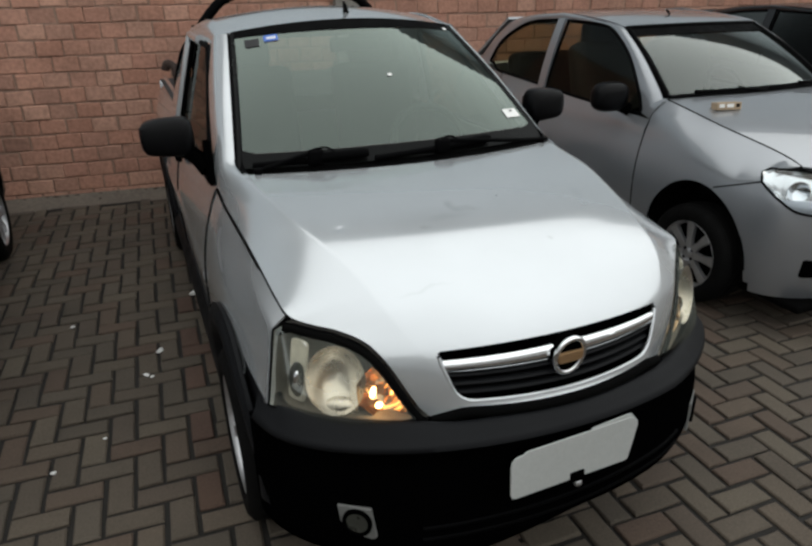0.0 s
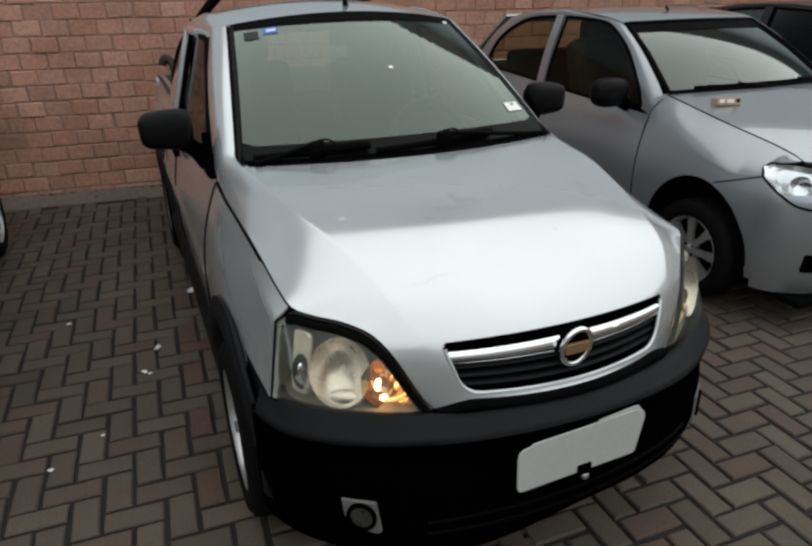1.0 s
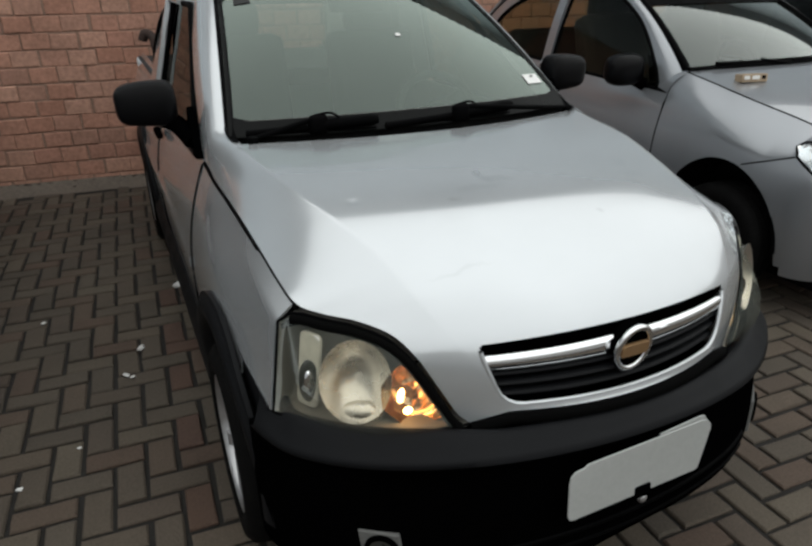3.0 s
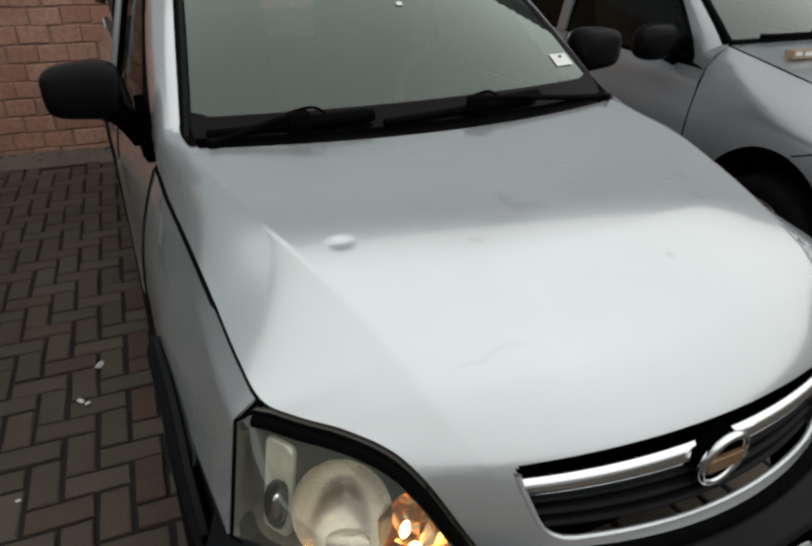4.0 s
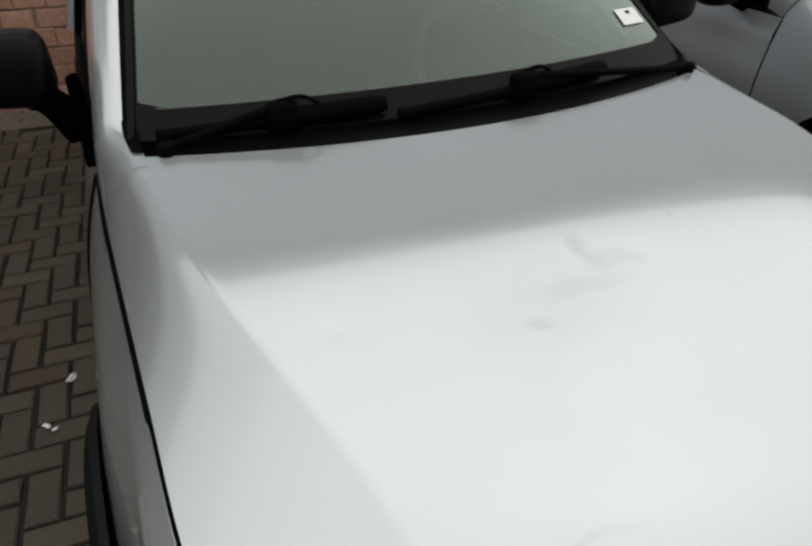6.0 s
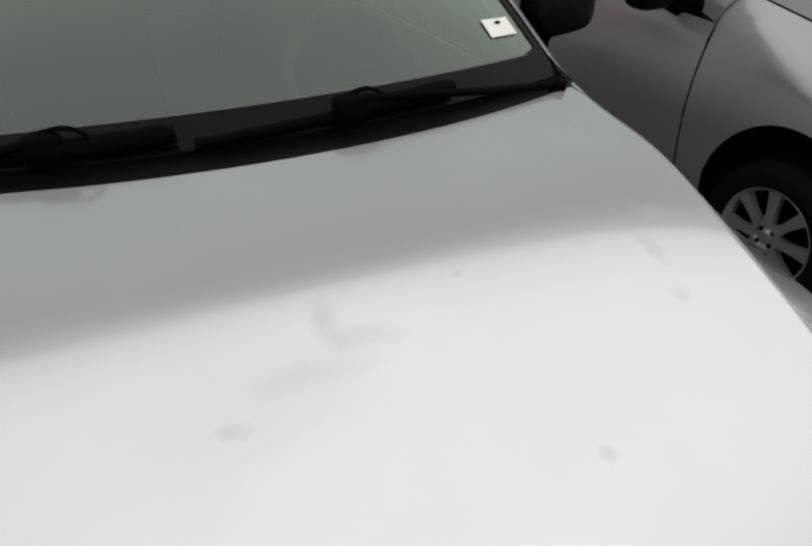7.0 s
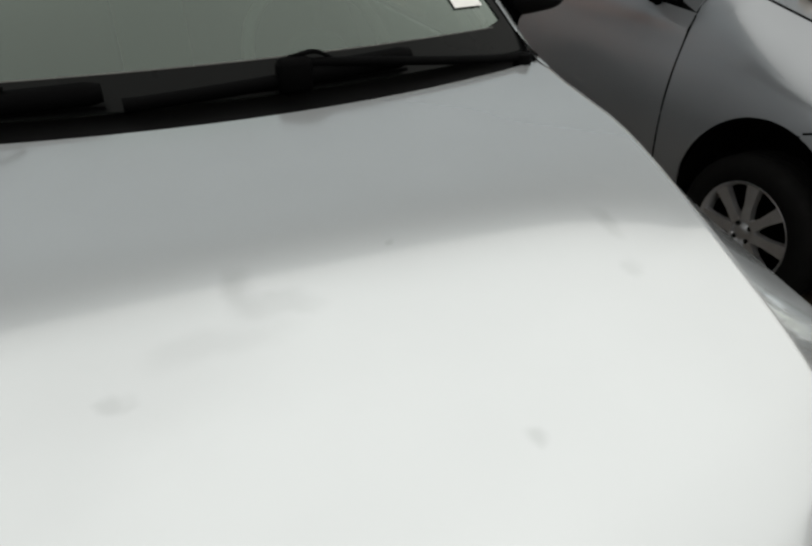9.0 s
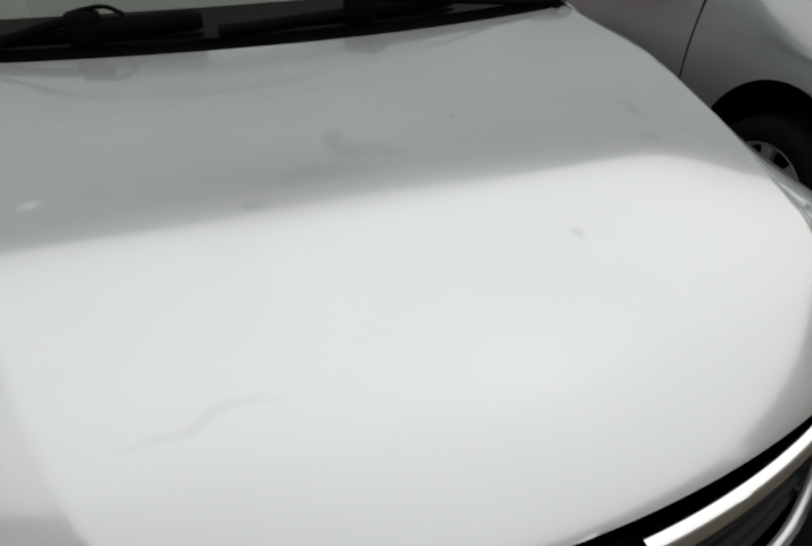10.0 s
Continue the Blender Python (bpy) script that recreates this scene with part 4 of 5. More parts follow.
# cabin
part("dashboard", grid(30, 12, lambda u, v: (-0.62 + 1.24 * u, 1.12 + 0.36 * v + 0.2 * (-0.62 + 1.24 * u) ** 2, 1.07 - 0.10 * v**2 + 0.02 * math.sin(math.pi * v) - 0.22 * max(0, v - 0.85) / 0.15), 0.01), CABIN, truck, "black dashboard")
wheel_m = pose(0.34, 1.62, 0.99, 62, 0, 0)
steer = part("steering_wheel", tube([wheel_m @ Vector((0.18 * math.cos(a), 0.18 * math.sin(a), 0)) for a in (2 * math.pi * k / 36 for k in range(37))], 0.016, 8), DASH, truck, "grey steering wheel")
part("wheel_hub", ellipsoid((0.34, 1.62, 0.985), (0.075, 0.05, 0.06)), CABIN, steer)
for a in (200, 340, 270):
    part("wheel_spoke", tube([wheel_m @ Vector((0, 0, 0)), wheel_m @ Vector((0.175 * math.cos(radians(a)), 0.175 * math.sin(radians(a)), 0))], 0.018, 6), CABIN, steer)
for x in (-0.34, 0.34):
    seat = part("seat", box(x, 2.02, 0.68, 0.48, 0.50, 0.18, 0.06), CLOTH, truck, "dark cloth seat")
    part("seat_back", box(x, 2.36, 1.00, 0.46, 0.14, 0.60, 0.05, pose(0, 0, 0, -14)), CLOTH, seat)
    part("headrest", box(x, 2.44, 1.36, 0.25, 0.09, 0.15, 0.035), CLOTH, seat)
part("rear_mirror", box(0.0, 1.66, 1.44, 0.22, 0.03, 0.06, 0.012), CABIN, truck)

# door mirrors
def mirror_case(sx):
    """A rounded box, flat above, its outer end lower and its underside rising outwards."""
    bm = ellipsoid((0, 0, 0), (0.094, 0.060, 0.066), None, 0.46)
    m = pose(sx * 0.826, 1.43, 1.164, 0, sx * 3, sx * 8)
    for v in bm.verts:
        q = sx * v.co.x / 0.094
        if v.co.z < 0:
            v.co.z *= 1.10 - 0.16 * q
        else:
            v.co.z *= 1.0 - 0.10 * max(0, q) ** 2
        v.co.y *= 1.0 - 0.12 * max(0, v.co.z) / 0.066
        v.co = m @ v.co
    return bm


for sx in (-1, 1):
    mirror = part("door_mirror", mirror_case(sx), MIRROR_CASE, truck, "black plastic door mirror")
    part("mirror_glass", outline(round_rect(0.16, 0.110, 0.035), 0.006, pose(sx * 0.826, 1.492, 1.163, 0, 0, sx * 8)), CHROME, mirror, smooth=False)
    part("mirror_arm", tube(spline([(sx * 0.700, 1.35, 1.045), (sx * 0.722, 1.37, 1.070), (sx * 0.752, 1.40, 1.098), (sx * 0.795, 1.425, 1.118)], 12), [0.042, 0.041, 0.040, 0.038, 0.036, 0.035, 0.034, 0.034, 0.034, 0.034, 0.036, 0.036, 0.036], 12, flat=0.85), PLASTIC, mirror)
    part("mirror_foot", outline([(-0.075, -0.05), (0.07, -0.03), (0.06, 0.03), (0.0, 0.12), (-0.03, 0.06)], 0.026, pose(sx * 0.698, 1.35, 1.035, 0, sx * -8, 90), bevel=0.004), PLASTIC, mirror, smooth=False)

# wipers
def wiper(xa, xb, block, pivot):
    """A wiper from xa to xb, its joint at block and its arm running to pivot."""
    def on(x, lift, dy=0.0):
        return Vector((x, 1.012 + 0.25 * x * x + dy, 1.085 + lift))
    w = part("wiper", box(*on(block, 0.032), 0.060, 0.032, 0.060, 0.012), TRIM, truck, "black wiper resting on the cowl")
    part("spoiler", tube([on(block + (xb - block) * k / 10, 0.030 + 0.004 * k / 10, 0.010 * k / 10) for k in range(11)], [0.016] * 10 + [0.012], 8, flat=1.15), TRIM, w)
    part("blade_tail", tube([on(xa + (block - xa) * k / 10, 0.012 + 0.014 * k / 10, 0.004) for k in range(11)], [0.010] + [0.009] * 10, 8, flat=1.3), TRIM, w)
    part("blade", tube([on(xa + (xb - xa) * k / 12, 0.008, 0.020) for k in range(13)], 0.004, 6), TRIM, w)
    arm = spline([on(block, 0.052), on(block + (pivot - block) * 0.3, 0.040, -0.010), on(block + (pivot - block) * 0.7, 0.020, -0.028), on(pivot, 0.006, -0.036)], 14)
    part("arm", tube(arm, 0.008, 8), TRIM, w)
    part("hook", tube(spline([on(block - 0.01, 0.060), on(block + 0.035, 0.066), on(block + 0.065, 0.052)], 8), 0.004, 6), TRIM, w)
    part("pivot", lathe([(0.018, -0.015), (0.017, 0.012), (0.001, 0.016)], Matrix.Translation(on(pivot, 0.0, -0.036)) @ pose(0, 0, 0, 0, -90, 0), 14), TRIM, w)


wiper(-0.575, -0.175, -0.365, -0.565)
wiper(-0.150, 0.330, 0.112, 0.575)


# the offside front corner is pushed back a little
for ob in truck.children_recursive:
    if ob.name.split(".")[0] in ("wheel", "tyre", "rim", "wheel_bolt"):
        continue
    for v in ob.data.vertices:
        x, y, z = v.co
        v.co.y += 0.034 * smooth_step(0.30, 0.70, x) * (1 - smooth_step(0.40, 1.05, y))
        v.co.x -= 0.028 * smooth_step(0.64, 0.74, x) * (1 - smooth_step(0.50, 1.05, y)) * smooth_step(0.66, 0.76, z)
        if ob != hood:
            v.co.z -= 0.007 * smooth_step(0.60, 0.68, x) * (1 - smooth_step(0.42, 0.80, y)) * smooth_step(0.72, 0.84, z)


# ---- hatchbacks ----
# edges of the glasshouse: y, z of the window tops; the inner and outer edge of the body round them; the roof's height
WINDOW_FRONT = [(0.612, 0.985), (0.66, 1.06), (0.85, 1.25), (1.06, 1.375), (1.20, 1.420), (1.62, 1.440)]
WINDOW_REAR = [(1.69, 1.441), (2.07, 1.414), (2.28, 1.337), (2.42, 1.230), (2.475, 1.105)]
SURROUND_IN = [(0, 0.600, 0.965), (1, 0.66, 1.06), (2, 0.85, 1.25), (3, 1.06, 1.375), (4, 1.20, 1.420), (5, 1.62, 1.440), (6, 1.80, 1.438), (7, 2.07, 1.414), (8, 2.28, 1.337), (9, 2.42, 1.230), (10, 2.475, 1.095)]
ROOF_HEIGHT = [(0.965, 1.417), (1.10, 1.450), (1.50, 1.492), (1.93, 1.490), (2.28, 1.455), (2.48, 1.405)]
SURROUND_OUT = [(4, 0.532, 1.03, 1.412), (5, 0.535, 1.62, 1.480), (6, 0.535, 1.80, 1.479), (7, 0.535, 2.12, 1.456), (8, 0.540, 2.40, 1.406), (9, 0.575, 2.60, 1.285), (10, 0.630, 2.74, 1.120)]


def hatchback(m, body_paint, label, glass_mat, spokes=8, steer=0.0, box_on=False):
    """A small five-door hatchback; its front axle stands over the origin and it points to -y."""
    car = thing("hatchback_car", label, "car")
    fa, ax, R, r = 0.035, 2.40, 0.392, 0.280
    Rx = 0.340

    def flank_h(y, z):
        x = 0.815 - (0.085 * ((z - 0.58) / 0.40) ** 2 if z > 0.58 else 0.04 * ((0.58 - z) / 0.36) ** 2)
        if y < 0.1:
            x -= 0.16 * ((0.1 - y) / 0.75) ** 2
        if y > 2.5:
            x -= 0.10 * ((y - 2.5) / 0.6) ** 2
        return x

    def low(y):
        for ya in (fa, ax):
            d = abs(y - ya)
            if d < Rx:
                return max(0.24, r + 0.025 + R * math.sqrt(1 - (d / Rx) ** 2))
        return 0.24

    shoulder_z = lambda y: 0.885 + 0.07 * smooth_step(-0.5, 0.9, y) + 0.085 * smooth_step(0.8, 2.6, y)

    def panel(y0, y1, top=shoulder_z, n0=None):
        def f(u, v):
            y = y0 + (y1 - y0) * u
            z = top(y) + (low(y) - top(y)) * v
            return (flank_h(y, z) + 0.008 * math.exp(-((z - 0.88) / 0.015) ** 2) * smooth_step(0.2, 0.6, y), y, z)
        return f

    def screen_h(u, v):
        half = 0.650 - 0.118 * v
        x = half * (2 * u - 1)
        return (x, 0.385 + 0.583 * v + 0.22 * x * x, 1.072 + 0.345 * v + 0.02 * math.sin(math.pi * v) - 0.03 * x * x)

    # line between wing and bumper, rising from the arch to the lamp
    wing_seam = lambda y: 0.692 + 0.08 * (-0.07 - y) / 0.23 + 0.055 * smooth_step(-0.31, -0.33, y)

    # bonnet
    def hood_h(u, v):
        half = 0.60 + 0.06 * smooth_step(0.0, 0.6, v)
        x = (2 * u - 1)
        y = -0.56 + 0.92 * v + (0.17 - 0.06 * v) * x * x
        z = 0.862 + 0.205 * v**0.8 - 0.012 * abs(x) ** 2.4 - 0.05 * (1 - v) ** 6 * (1 - x * x)
        return (half * x, y, z)
    part("hood", grid(30, 30, hood_h, 0.01), body_paint, car)
    for sx in (-1, 1):
        def fender_h(u, v):
            y = -0.385 + 0.885 * u
            vb = (y + 0.39) / 0.86
            e = hood_h(1.0, min(1, max(0, vb)))
            xs, zs = e[0] + 0.006, e[2] - 0.002
            bottom = low(y) if y > -0.07 else wing_seam(y)
            z = zs + (bottom - zs) * v
            k = min(1, (zs - z) / min(0.19 - 0.12 * smooth_step(0.0, 0.48, y), zs - bottom))
            return (sx * (xs + (flank_h(y, z) - xs) * (1 - (1 - k) ** 2)), y, z)
        part("fender", grid(44, 20, fender_h, 0.006), body_paint, car)
        part("front_door", grid(24, 22, mirrored(panel(0.505, 1.588), sx), 0.006), body_paint, car)
        part("rear_door", grid(24, 22, mirrored(panel(1.594, 2.24), sx), 0.006), body_paint, car)
        part("rear_quarter", grid(24, 22, mirrored(panel(2.246, 3.05), sx), 0.006), body_paint, car)
        part("sill", grid(20, 5, lambda u, v: (sx * (0.735 + 0.012 * math.sin(math.pi * v)), 0.42 + 1.6 * u, 0.19 + 0.06 * v), 0.01), body_paint, car)
        for y in (0.5025, 1.591, 2.243):
            part("panel_seam", tube([(sx * (flank_h(y, z) + 0.008 * math.exp(-((z - 0.88) / 0.015) ** 2) * smooth_step(0.2, 0.6, y)), y, z) for z in (0.25 + (shoulder_z(y) - 0.255) * k / 28 for k in range(29))], 0.0038, 6), SEAM, car)
        part("hood_seam", tube([(sx * (hood_h(1.0, k / 16)[0] + 0.003), hood_h(1.0, k / 16)[1], hood_h(1.0, k / 16)[2] - 0.003) for k in range(17)], 0.005, 6), SEAM, car)
        for y in (1.43, 2.12):
            part("door_handle", box(sx * 0.772, y, 0.93, 0.03, 0.15, 0.028, 0.008), body_paint, car)
        for ya in (fa, ax):
            part("arch_liner", grid(26, 3, lambda u, v: (sx * (0.50 + 0.275 * v), ya - (Rx + 0.004) * math.cos(math.pi * u), r + 0.025 + (R + 0.004) * math.sin(math.pi * u)), 0.004), SEAM, car)
            add_wheel(car, sx * 0.715, ya, r, sx, spokes, rim_r=0.185, width=0.175, steer=steer if ya == fa else 0)
        # glasshouse
        def on_side(y, z, proud=0.0):
            k = (z - 0.95) / 0.49
            return Vector((sx * (0.728 - 0.165 * k + 0.014 * math.sin(math.pi * min(1, max(0, k))) + proud), y, z))

        def pane_shape(y0, y1, top_keys):
            def f(u, v):
                y = y0 + (y1 - y0) * u
                zb = shoulder_z(y) + 0.006 + 0.06 * smooth_step(2.30, 2.475, y)
                zt = max(zb + 0.006, float(curve_at(top_keys, y)[0]))
                return on_side(y, zb + (zt - zb) * v)
            return f
        for nm, ya, yb, keys in (("front_window", 0.612, 1.605, WINDOW_FRONT), ("rear_window", 1.69, 2.475, WINDOW_REAR)):
            f = pane_shape(ya, yb, keys)
            g = part(nm, grid(24, 8, f), glass_mat, car)
            g.visible_shadow = False
            loop = [f(k / 24, 0) for k in range(24)] + [f(1, k / 8) for k in range(8)] + [f(1 - k / 24, 1) for k in range(24)] + [f(0, 1 - k / 8) for k in range(9)]
            part("window_seal", tube(loop, 0.011, 6), TRIM, g)
        part("b_pillar", grid(4, 8, lambda u, v: on_side(1.608 + 0.079 * u + 0.018 * v, shoulder_z(1.65) + (1.446 - shoulder_z(1.65)) * v, 0.003), 0.02), body_paint, car)

        def surround(u, v):
            """The body between the windows (u = 0) and the windscreen and roof (u = 1), from the bonnet to the tail."""
            inner = on_side(*curve_at(SURROUND_IN, 10 * v))
            outer = Vector(curve_at(SURROUND_OUT, 10 * v))
            if v <= 0.4:
                outer = Vector(screen_h(1.0, curve_at([(0, 0), (1, 0.14), (2, 0.52), (3, 0.86), (4, 1.0)], 10 * v)[0]))
            outer.x *= sx
            p = inner.lerp(outer, u)
            b = math.sin(math.pi * u)
            return (p.x + sx * 0.012 * b, p.y - 0.004 * b * (v < 0.4), p.z + 0.012 * b)
        part("window_surround", grid(8, 60, surround, 0.012), body_paint, car)
        part("pillar_trim", grid(4, 60, lambda u, v: tuple(np.array(surround(u, v)) - (sx * 0.022, -0.012, 0.016))), CABIN, car, "dark inner pillar trim")
        part("door_lining", grid(8, 4, lambda u, v: (sx * 0.685, 0.50 + 2.3 * u, 0.35 + 0.58 * v), 0.01), CABIN, car, "dark door lining")
        part("rear_pillar", grid(8, 6, lambda u, v: tuple(Vector((sx * (0.722 - 0.03 * u), 2.46 + 0.56 * u, 1.036)).lerp(Vector(surround(u, 1.0)), v)), 0.012), body_paint, car)

        def pillar_base(u, v):
            top = Vector(surround(1 - u, 0.0))
            low_edge = Vector((sx * 0.668, 0.465, 1.046)).lerp(Vector((sx * (flank_h(0.505, 0.94) + 0.001), 0.506, 0.945)), u)
            low_edge += Vector((sx * 0.012, 0, 0.012)) * math.sin(math.pi * u)
            return tuple(low_edge.lerp(top, v))
        part("pillar_base", grid(10, 8, pillar_base, 0.004), body_paint, car)
        part("pillar_seal", grid(5, 24, lambda u, v: tuple(np.array(surround(0.80 + 0.20 * u, 0.4 * v)) + (0, -0.004, 0.004)), 0.003), TRIM, car)
        # mirror
        mir = part("door_mirror", ellipsoid((sx * 0.865, 0.73, 1.050), (0.118, 0.070, 0.086), None, 0.7), MIRROR_CASE, car, "black door mirror")
        part("mirror_arm", tube(spline([(sx * 0.735, 0.70, 0.965), (sx * 0.78, 0.72, 0.99), (sx * 0.84, 0.75, 1.02)], 8), 0.035, 8), PLASTIC, mir)
        # lamp
        def lamp_h(u, v, back=0.0):
            x, y, za, zb = curve_at([(0, 0.36, -0.610, 0.67, 0.77), (0.35, 0.55, -0.565, 0.645, 0.815), (0.65, 0.688, -0.480, 0.658, 0.846), (0.85, 0.738, -0.402, 0.708, 0.845), (0.95, 0.760, -0.342, 0.755, 0.838), (1, 0.767, -0.316, 0.780, 0.815)], u)
            z = za + (zb - za) * v
            return (sx * (x - 0.035 * v * v - back * 0.4), y + 0.035 * v * v + back, z - 0.01 * back)
        hl = part("headlamp", grid(20, 10, lambda u, v: lamp_h(u, v, 0.06 * min(1, 5 * min(u, 1 - u, v, 1 - v))), 0.004), BRIGHT, car, "clear headlamp")
        part("lens", grid(20, 10, lambda u, v: lamp_h(u, v, -0.004)), CLEAR_LENS, hl)
        loop = [lamp_h(k / 16, 0, -0.006) for k in range(16)] + [lamp_h(1, k / 8, -0.006) for k in range(8)] + [lamp_h(1 - k / 16, 1, -0.006) for k in range(16)] + [lamp_h(0, 1 - k / 8, -0.006) for k in range(9)]
        part("seal", tube(loop, 0.006, 6), TRIM, hl)
        for q in (0.35, 0.65):
            part("bowl", lathe([(0.05, 0.02), (0.03, -0.005), (0.001, -0.015)], pose(*lamp_h(q, 0.5, 0.03), 0, 0, sx * (15 + 35 * q)) @ pose(0, 0, 0, 0, 0, -90), 20), CHROME, hl)

    def bump(u, v):
        prof = curve_at([(0, 0.66, 0.03), (0.15, 0.64, 0.0), (0.4, 0.52, -0.02), (0.6, 0.42, -0.02), (0.8, 0.30, -0.005), (1, 0.20, 0.05)], v)
        a = radians(86) * (2 * u - 1)
        z = prof[0] + (0.045 * min(1, 1.4 * math.sin(a) ** 2) + 0.055 * smooth_step(0.955, 1.0, abs(math.sin(a)))) * (1 - v)
        return ((flank_h(-0.338, z) + 0.002) * math.copysign(abs(math.sin(a)) ** 0.85, a), -0.64 + prof[1] * math.cos(a) + 0.325 * (1 - math.cos(a)), z)
    bp = part("front_bumper", grid(50, 20, bump, 0.01), body_paint, car, "bumper in body colour")
    for sx in (-1, 1):
        def bumper_side(u, v):
            y = -0.339 + 0.269 * u
            top = wing_seam(y) - 0.004 if y > -0.30 else 0.77 - 0.55 * (-0.30 - y)
            z = top + (low(y) - top) * v
            return (sx * (flank_h(y, z) + 0.002), y, z)
        part("bumper_side", grid(24, 16, bumper_side, 0.006), body_paint, bp)
        part("bumper_seam", tube([(sx * (flank_h(y, wing_seam(y)) + 0.001), y, wing_seam(y) - 0.002) for y in (-0.30 + 0.0225 * k for k in range(11))], 0.004, 6), SEAM, bp)
    part("air_intake", box(0, -0.655, 0.36, 0.80, 0.03, 0.11, 0.012), PLASTIC, bp)
    for sx in (-1, 1):
        part("fog_pocket", box(sx * 0.56, -0.545, 0.38, 0.16, 0.05, 0.11, 0.02, pose(0, 0, 0, 0, 0, sx * 28)), PLASTIC, bp)
    part("grille", box(0, -0.615, 0.70, 0.62, 0.04, 0.075, 0.012), PLASTIC, car)

    ws = part("windscreen", grid(24, 16, screen_h), HATCH_SHIELD if glass_mat is REAR_GLASS else glass_mat, car)
    ws.visible_shadow = False
    loop = [screen_h(k / 20, 0) for k in range(20)] + [screen_h(1, k / 12) for k in range(12)] + [screen_h(1 - k / 20, 1) for k in range(20)] + [screen_h(0, 1 - k / 12) for k in range(13)]
    part("screen_seal", tube(loop, 0.018, 6), TRIM, ws)
    part("shade_band", grid(24, 4, lambda u, v: tuple(np.array(screen_h(u, 0.84 + 0.16 * v)) + (0, -0.002, 0.004))), TRIM, ws)
    part("cowl", grid(20, 4, lambda u, v: (-0.62 + 1.24 * u, 0.345 + 0.07 * v + 0.22 * (-0.62 + 1.24 * u) ** 2, 1.052 + 0.012 * v), 0.01), PLASTIC, car)
    for xa, xb, pv in ((-0.50, 0.08, -0.12), (0.02, 0.55, 0.45)):
        w = part("wiper", tube([(xa + (xb - xa) * k / 8, 0.380 + 0.22 * (xa + (xb - xa) * k / 8) ** 2 + 0.01 * k / 8, 1.088) for k in range(9)], 0.012, 6), TRIM, car)
        part("arm", tube([((xa + xb) / 2, 0.395, 1.103), ((xa + xb) / 4 + pv / 2, 0.385, 1.093), (pv + 0.1, 0.355, 1.073)], 0.008, 6), TRIM, w)
    def roof_h(u, v):
        q = 2 * u - 1
        y = 0.965 + 1.515 * v
        return (0.535 * q, y + 0.062 * (1 - v) * q * q, curve_at(ROOF_HEIGHT, y)[0] - (0.0085 + 0.0115 * v) * q * q)
    part("roof", grid(20, 24, roof_h, 0.01), body_paint, car)
    part("headliner", grid(8, 8, lambda u, v: tuple(np.array(roof_h(u, 0.04 + 0.92 * v)) - (0, 0, 0.03))), CABIN, car, "dark headliner")
    part("undertray", box(0, -0.10, 0.17, 1.30, 0.95, 0.04, 0.01), SEAM, car)
    part("roof_antenna", tube([(0, 1.25, 1.475), (0, 1.28, 1.50)], 0.008, 6), TRIM, car)
    def tail(u, v):
        return ((2 * u - 1) * (0.70 - 0.17 * max(0, v - 0.5) * 2), 3.06 - 0.58 * max(0, v - 0.45) / 0.55, 0.45 + 0.97 * v)
    gate = part("tailgate", grid(20, 20, tail, 0.02, lambda i, j: 2 <= i < 18 and 12 <= j < 19), body_paint, car)
    pane = part("tail_window", grid(8, 6, lambda u, v: tuple(np.array(tail(0.10 + 0.80 * u, 0.60 + 0.35 * v)) + (0, 0.006, 0))), glass_mat, gate)
    pane.visible_shadow = False
    part("rear_bumper", box(0, 3.04, 0.42, 1.50, 0.18, 0.34, 0.06), body_paint, car)
    part("underbody", box(0, 1.25, 0.31, 1.22, 3.3, 0.26, 0.03), SEAM, car)
    part("dashboard", grid(20, 6, lambda u, v: (-0.62 + 1.24 * u, 0.55 + 0.34 * v, 1.0 - 0.08 * v * v), 0.01), CABIN, car)
    for x in (-0.34, 0.34):
        st = part("seat", box(x, 1.42, 0.96, 0.52, 0.18, 0.70, 0.06, pose(0, 0, 0, -15)), CLOTH, car)
        part("headrest", box(x, 1.53, 1.345, 0.30, 0.11, 0.17, 0.04), CLOTH, st)
    part("rear_bench", box(0, 2.30, 0.92, 1.2, 0.16, 0.5, 0.05), CLOTH, car)
    wm = pose(0.34, 0.98, 0.97, 62, 0, 0)
    part("steering_wheel", tube([wm @ Vector((0.18 * math.cos(a), 0.18 * math.sin(a), 0)) for a in (2 * math.pi * k / 28 for k in range(29))], 0.015, 6), CABIN, car)
    car.matrix_world = m
    return car


PARKED = pose(2.58, 1.32, 0, 0, 0, 0)
hatchback(PARKED, GREY_SILVER, "grey silver five-door hatchback with alloy wheels, parked", REAR_GLASS, spokes=8)
hatchback(pose(5.0, 1.6, 0, 0, 0, 2), BLACK_PAINT, "black hatchback parked beyond the grey silver one", DARK_GLASS)
hatchback(pose(-2.66, 1.36, 0, 0, 0, 0), DARK_PAINT, "dark hatchback with alloy wheels parked beside the wall", DARK_GLASS)

carton = thing("carton", "small worn printed cardboard box lying on the bonnet", "box", (2.10, 1.54, 1.017))
tilt = pose(0, 0, 0.022, -6, 0, -14)
part("carton_body", box(0, 0, 0, 0.145, 0.06, 0.04, 0.003, at=tilt), CARD_BROWN, carton, smooth=False)
for x, w in ((-0.045, 0.03), (0.005, 0.04), (0.05, 0.02)):
    part("printed_bar", box(x, -0.031, 0.003, w, 0.003, 0.018, at=tilt), WHITE if x < 0.04 else SEAM, carton, smooth=False)

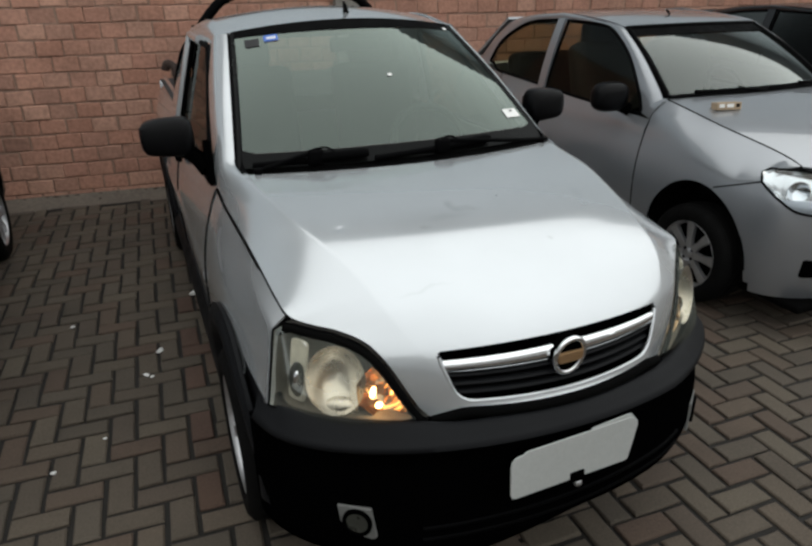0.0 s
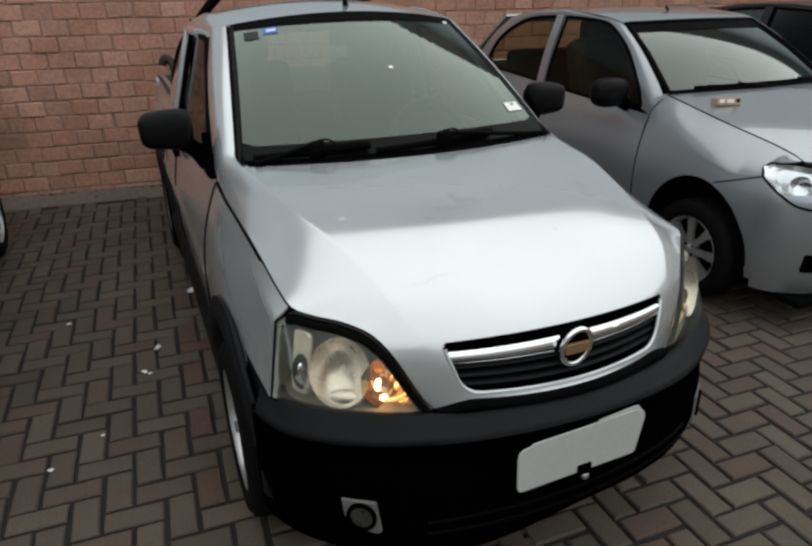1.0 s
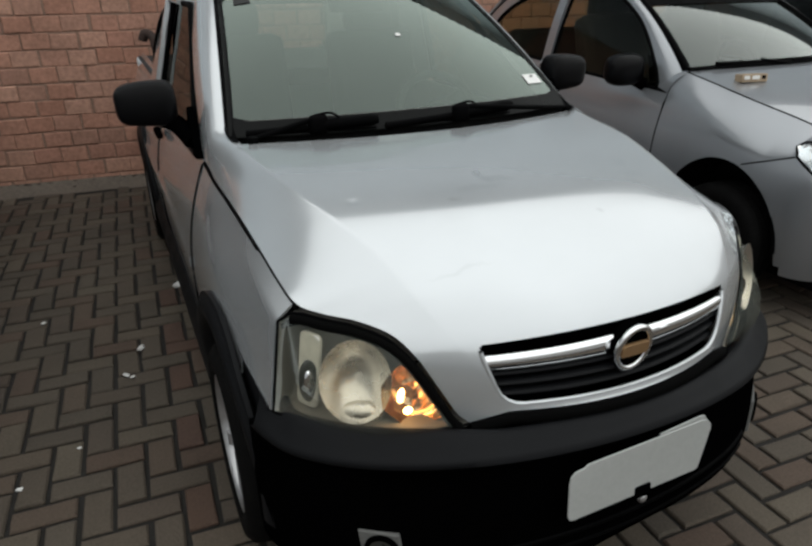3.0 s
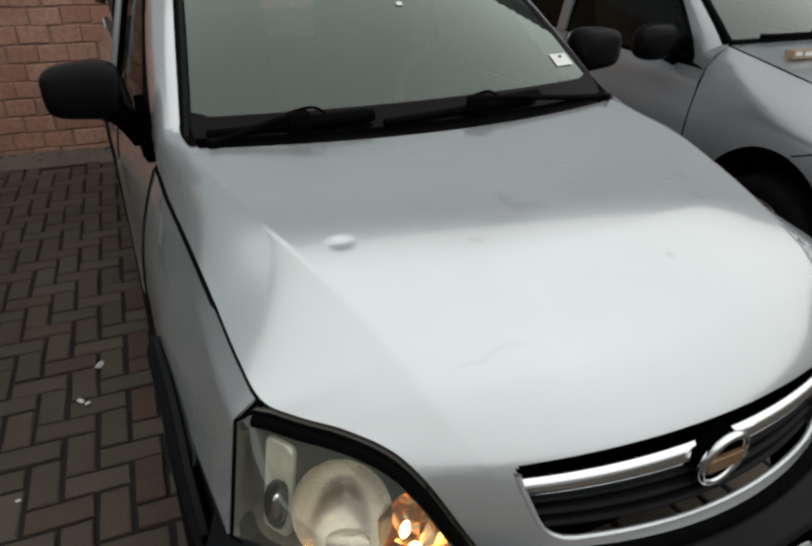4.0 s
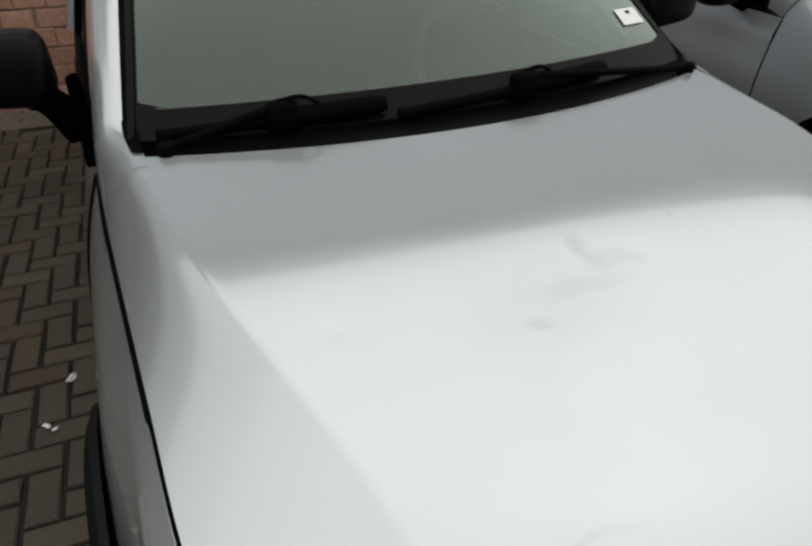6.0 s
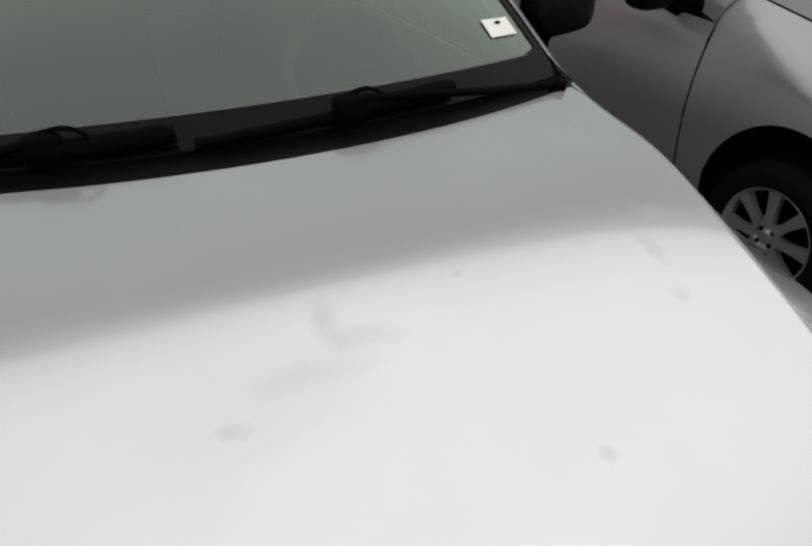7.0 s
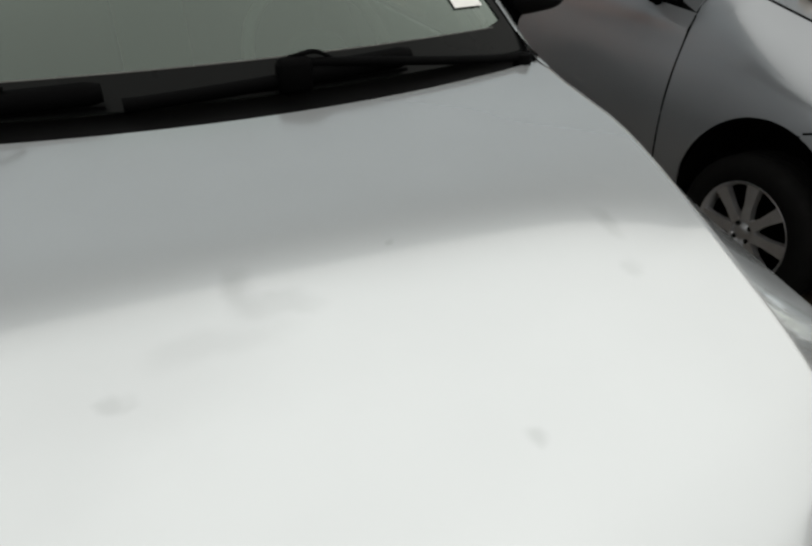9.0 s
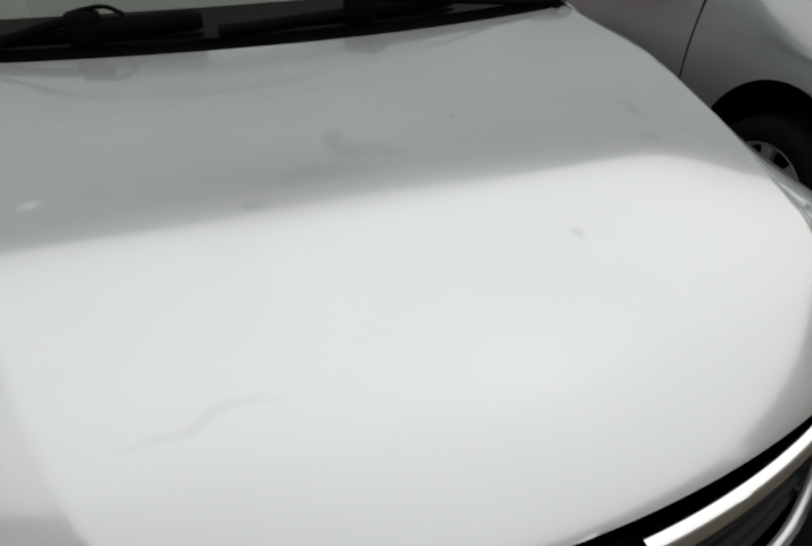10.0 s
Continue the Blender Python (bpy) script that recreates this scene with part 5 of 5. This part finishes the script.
# ---- litter ----
def litter(x, y, size, turn, flat=0.5, mat=WHITE):
    bm = bmesh.new()
    bmesh.ops.create_icosphere(bm, subdivisions=2, radius=1)
    for v in bm.verts:
        k = 1 + 0.55 * noise.noise(v.co * 2.3 + Vector((x * 9, y * 7, 0)))
        v.co = Vector((v.co.x * size * k, v.co.y * size * 0.55 * k, max(-0.004, v.co.z * size * flat * k)))
    ob = part("paper_scrap", bm, mat, None, "small crumpled white paper scrap on the pavers", False)
    ob.matrix_world = pose(x, y, 0.008, 0, 0, turn)
    tagged(ob, category="litter", group="scraps on the ground")


for x, y, size, turn in ((-0.758, 2.578, 0.040, 10), (-0.705, 2.64, 0.018, 40), (-1.002, 1.948, 0.022, 50), (-1.074, 1.734, 0.016, -40), (-1.05, 1.71, 0.010, 20), (-1.251, 1.297, 0.008, 0), (-1.43, 1.15, 0.012, 0), (-1.42, 2.41, 0.012, 30)):
    litter(x, y, size, turn)


# ---- pavers ----
def block_mesh(name, w, h, d, bevel, mat, seed):
    """A small rough block, open below, with worn upper edges and uneven sides."""
    rnd = random.Random(seed)
    bm = bmesh.new()
    shape = ((-1, -1), (rnd.uniform(-0.3, 0.3), -1), (1, -1), (1, rnd.uniform(-0.3, 0.3)), (1, 1), (rnd.uniform(-0.3, 0.3), 1), (-1, 1), (-1, rnd.uniform(-0.3, 0.3)))
    rim = [(x * w / 2 - math.copysign(rnd.uniform(0, 0.35) * bevel, x), y * h / 2 - math.copysign(rnd.uniform(0, 0.35) * bevel, y)) for x, y in shape]
    low = [bm.verts.new((x, y, -d)) for x, y in rim]
    mid = [bm.verts.new((x, y, -bevel * rnd.uniform(0.7, 1.6))) for x, y in rim]
    top = []
    for k, (x, y) in enumerate(rim):
        cut = bevel * rnd.uniform(0.6, 1.5) * (1.5 if k % 2 == 0 and rnd.random() < 0.35 else 1.0)
        top.append(bm.verts.new((x - math.copysign(min(cut, abs(x)), x), y - math.copysign(min(cut, abs(y)), y), rnd.uniform(-0.0006, 0.0006))))
    for a, b in ((low, mid), (mid, top)):
        for k in range(8):
            bm.faces.new((a[k], a[(k + 1) % 8], b[(k + 1) % 8], b[k]))
    bm.faces.new(top)
    me = bpy.data.meshes.new(name)
    bm.to_mesh(me)
    bm.free()
    me.materials.append(mat)
    return me


def joined(name, meshes, poses, mat, label, category, parent=None, m=None):
    verts, faces = [], []
    for me, p in zip(meshes, poses):
        k = len(verts)
        verts += [tuple(p @ v.co) for v in me.vertices]
        faces += [tuple(k + i for i in f.vertices) for f in me.polygons]
    out = bpy.data.meshes.new(name)
    out.from_pydata(verts, [], faces)
    out.materials.append(mat)
    ob = new(name, out)
    if parent:
        ob.parent = parent
    elif m:
        ob.matrix_world = m
    return tagged(ob, label, category, kind="stuff")


PITCH = 0.1023
LAY = (pose(-1.254, 0.846, 0, 0, 0, -2.2), pose(0.723, 0.101, 0, 0, 0, -2.0))   # two fields that meet under the pickup
rnd = random.Random(4)
paver_meshes = [block_mesh("paver", PITCH - 0.0145, 2 * PITCH - 0.0145, 0.05, 0.0045, PAVER, k) for k in range(6)]
red_meshes = [block_mesh("paver", PITCH - 0.0145, 2 * PITCH - 0.0145, 0.05, 0.0045, PAVER_RED, 40 + k) for k in range(2)]
RED_SPOTS = [Vector(p) for p in ((-0.896, 1.251), (-0.905, 0.852), (-0.877, 1.681), (-0.848, 2.113), (-0.848, 2.454), (-0.811, 1.916))]
near, far = [], []
for zone, i in [(0, k) for k in range(-60, 40)] + [(1, k) for k in range(-30, 95)]:
    for j in range(-50, 60):
        kind = (i - j) % 4
        if kind not in (0, 1):
            continue
        local = pose((i + 0.5) * PITCH, (j + 1) * PITCH, 0) if kind == 0 else pose((i + 1) * PITCH, (j + 0.5) * PITCH, 0, 0, 0, 90)
        place = LAY[zone] @ local @ pose(rnd.gauss(0, 0.0018), rnd.gauss(0, 0.0018), rnd.gauss(0, 0.0016), rnd.gauss(0, 0.45), rnd.gauss(0, 0.45), rnd.gauss(0, 0.8))
        x, y = place.translation.xy
        wall_y = 5.04 - math.tan(radians(5.5)) * (x + 0.7) - 0.32
        if zone == 0 and -0.1 <= x < 0.04 and y <= wall_y:
            # pieces tucked under the edge of the other field
            far.append((paver_meshes[(i + j) % 6], Matrix.Translation((0, 0, -0.007)) @ place))
            continue
        if y > wall_y or (x < -0.1) != (zone == 0):
            continue
        me = rnd.choice(paver_meshes)
        if any((place.translation.xy - s).length < 0.062 for s in RED_SPOTS):
            me = rnd.choice(red_meshes)
        if (-1.75 < x < -0.62 and 0.5 < y < 2.9) or (0.45 < x < 1.5 and -0.05 < y < 0.75):
            near.append((me, place))
        else:
            far.append((me, place))
for me, place in near[:300]:
    ob = new("paver", me)
    ob.parent, ob.matrix_basis = ground, place
far += near[300:]
joined("paver_field", [a for a, b in far], [b for a, b in far], PAVER, "grey concrete pavers laid in herringbone", "pavers")

# ---- bricks of the wall ----
LONG, HIGH = 0.204, 0.1258
brick_meshes = [block_mesh("brick", LONG - 0.010, HIGH - 0.009, 0.03, 0.005, BRICK, 20 + k) for k in range(6)]
near, far = [], []
for row in range(17):
    for col in range(-36, 50):
        x = 0.042 + (col + 0.5 * (row % 2)) * LONG + rnd.gauss(0, 0.0045)
        z = 0.056 + (row - 0.5) * HIGH + rnd.gauss(0, 0.003)
        if 1.58 < x < 1.86:
            continue
        place = pose(x, 0.021 + rnd.gauss(0, 0.003), z, 90 + rnd.gauss(0, 0.8), rnd.gauss(0, 0.9), rnd.gauss(0, 0.6))
        me = rnd.choice(brick_meshes)
        if (-1.6 < x < 0.5 and z < 1.75) or (1.0 < x < 3.6 and 1.1 < z < 1.9):
            near.append((me, place))
        else:
            far.append((me, place))
for me, place in near[:300]:
    ob = new("brick", me)
    ob.parent, ob.matrix_basis = wall_back, place
far += near[300:]
joined("brick_field", [a for a, b in far], [b for a, b in far], BRICK, "orange hollow clay bricks laid in rough mortar", "bricks", m=WALL)
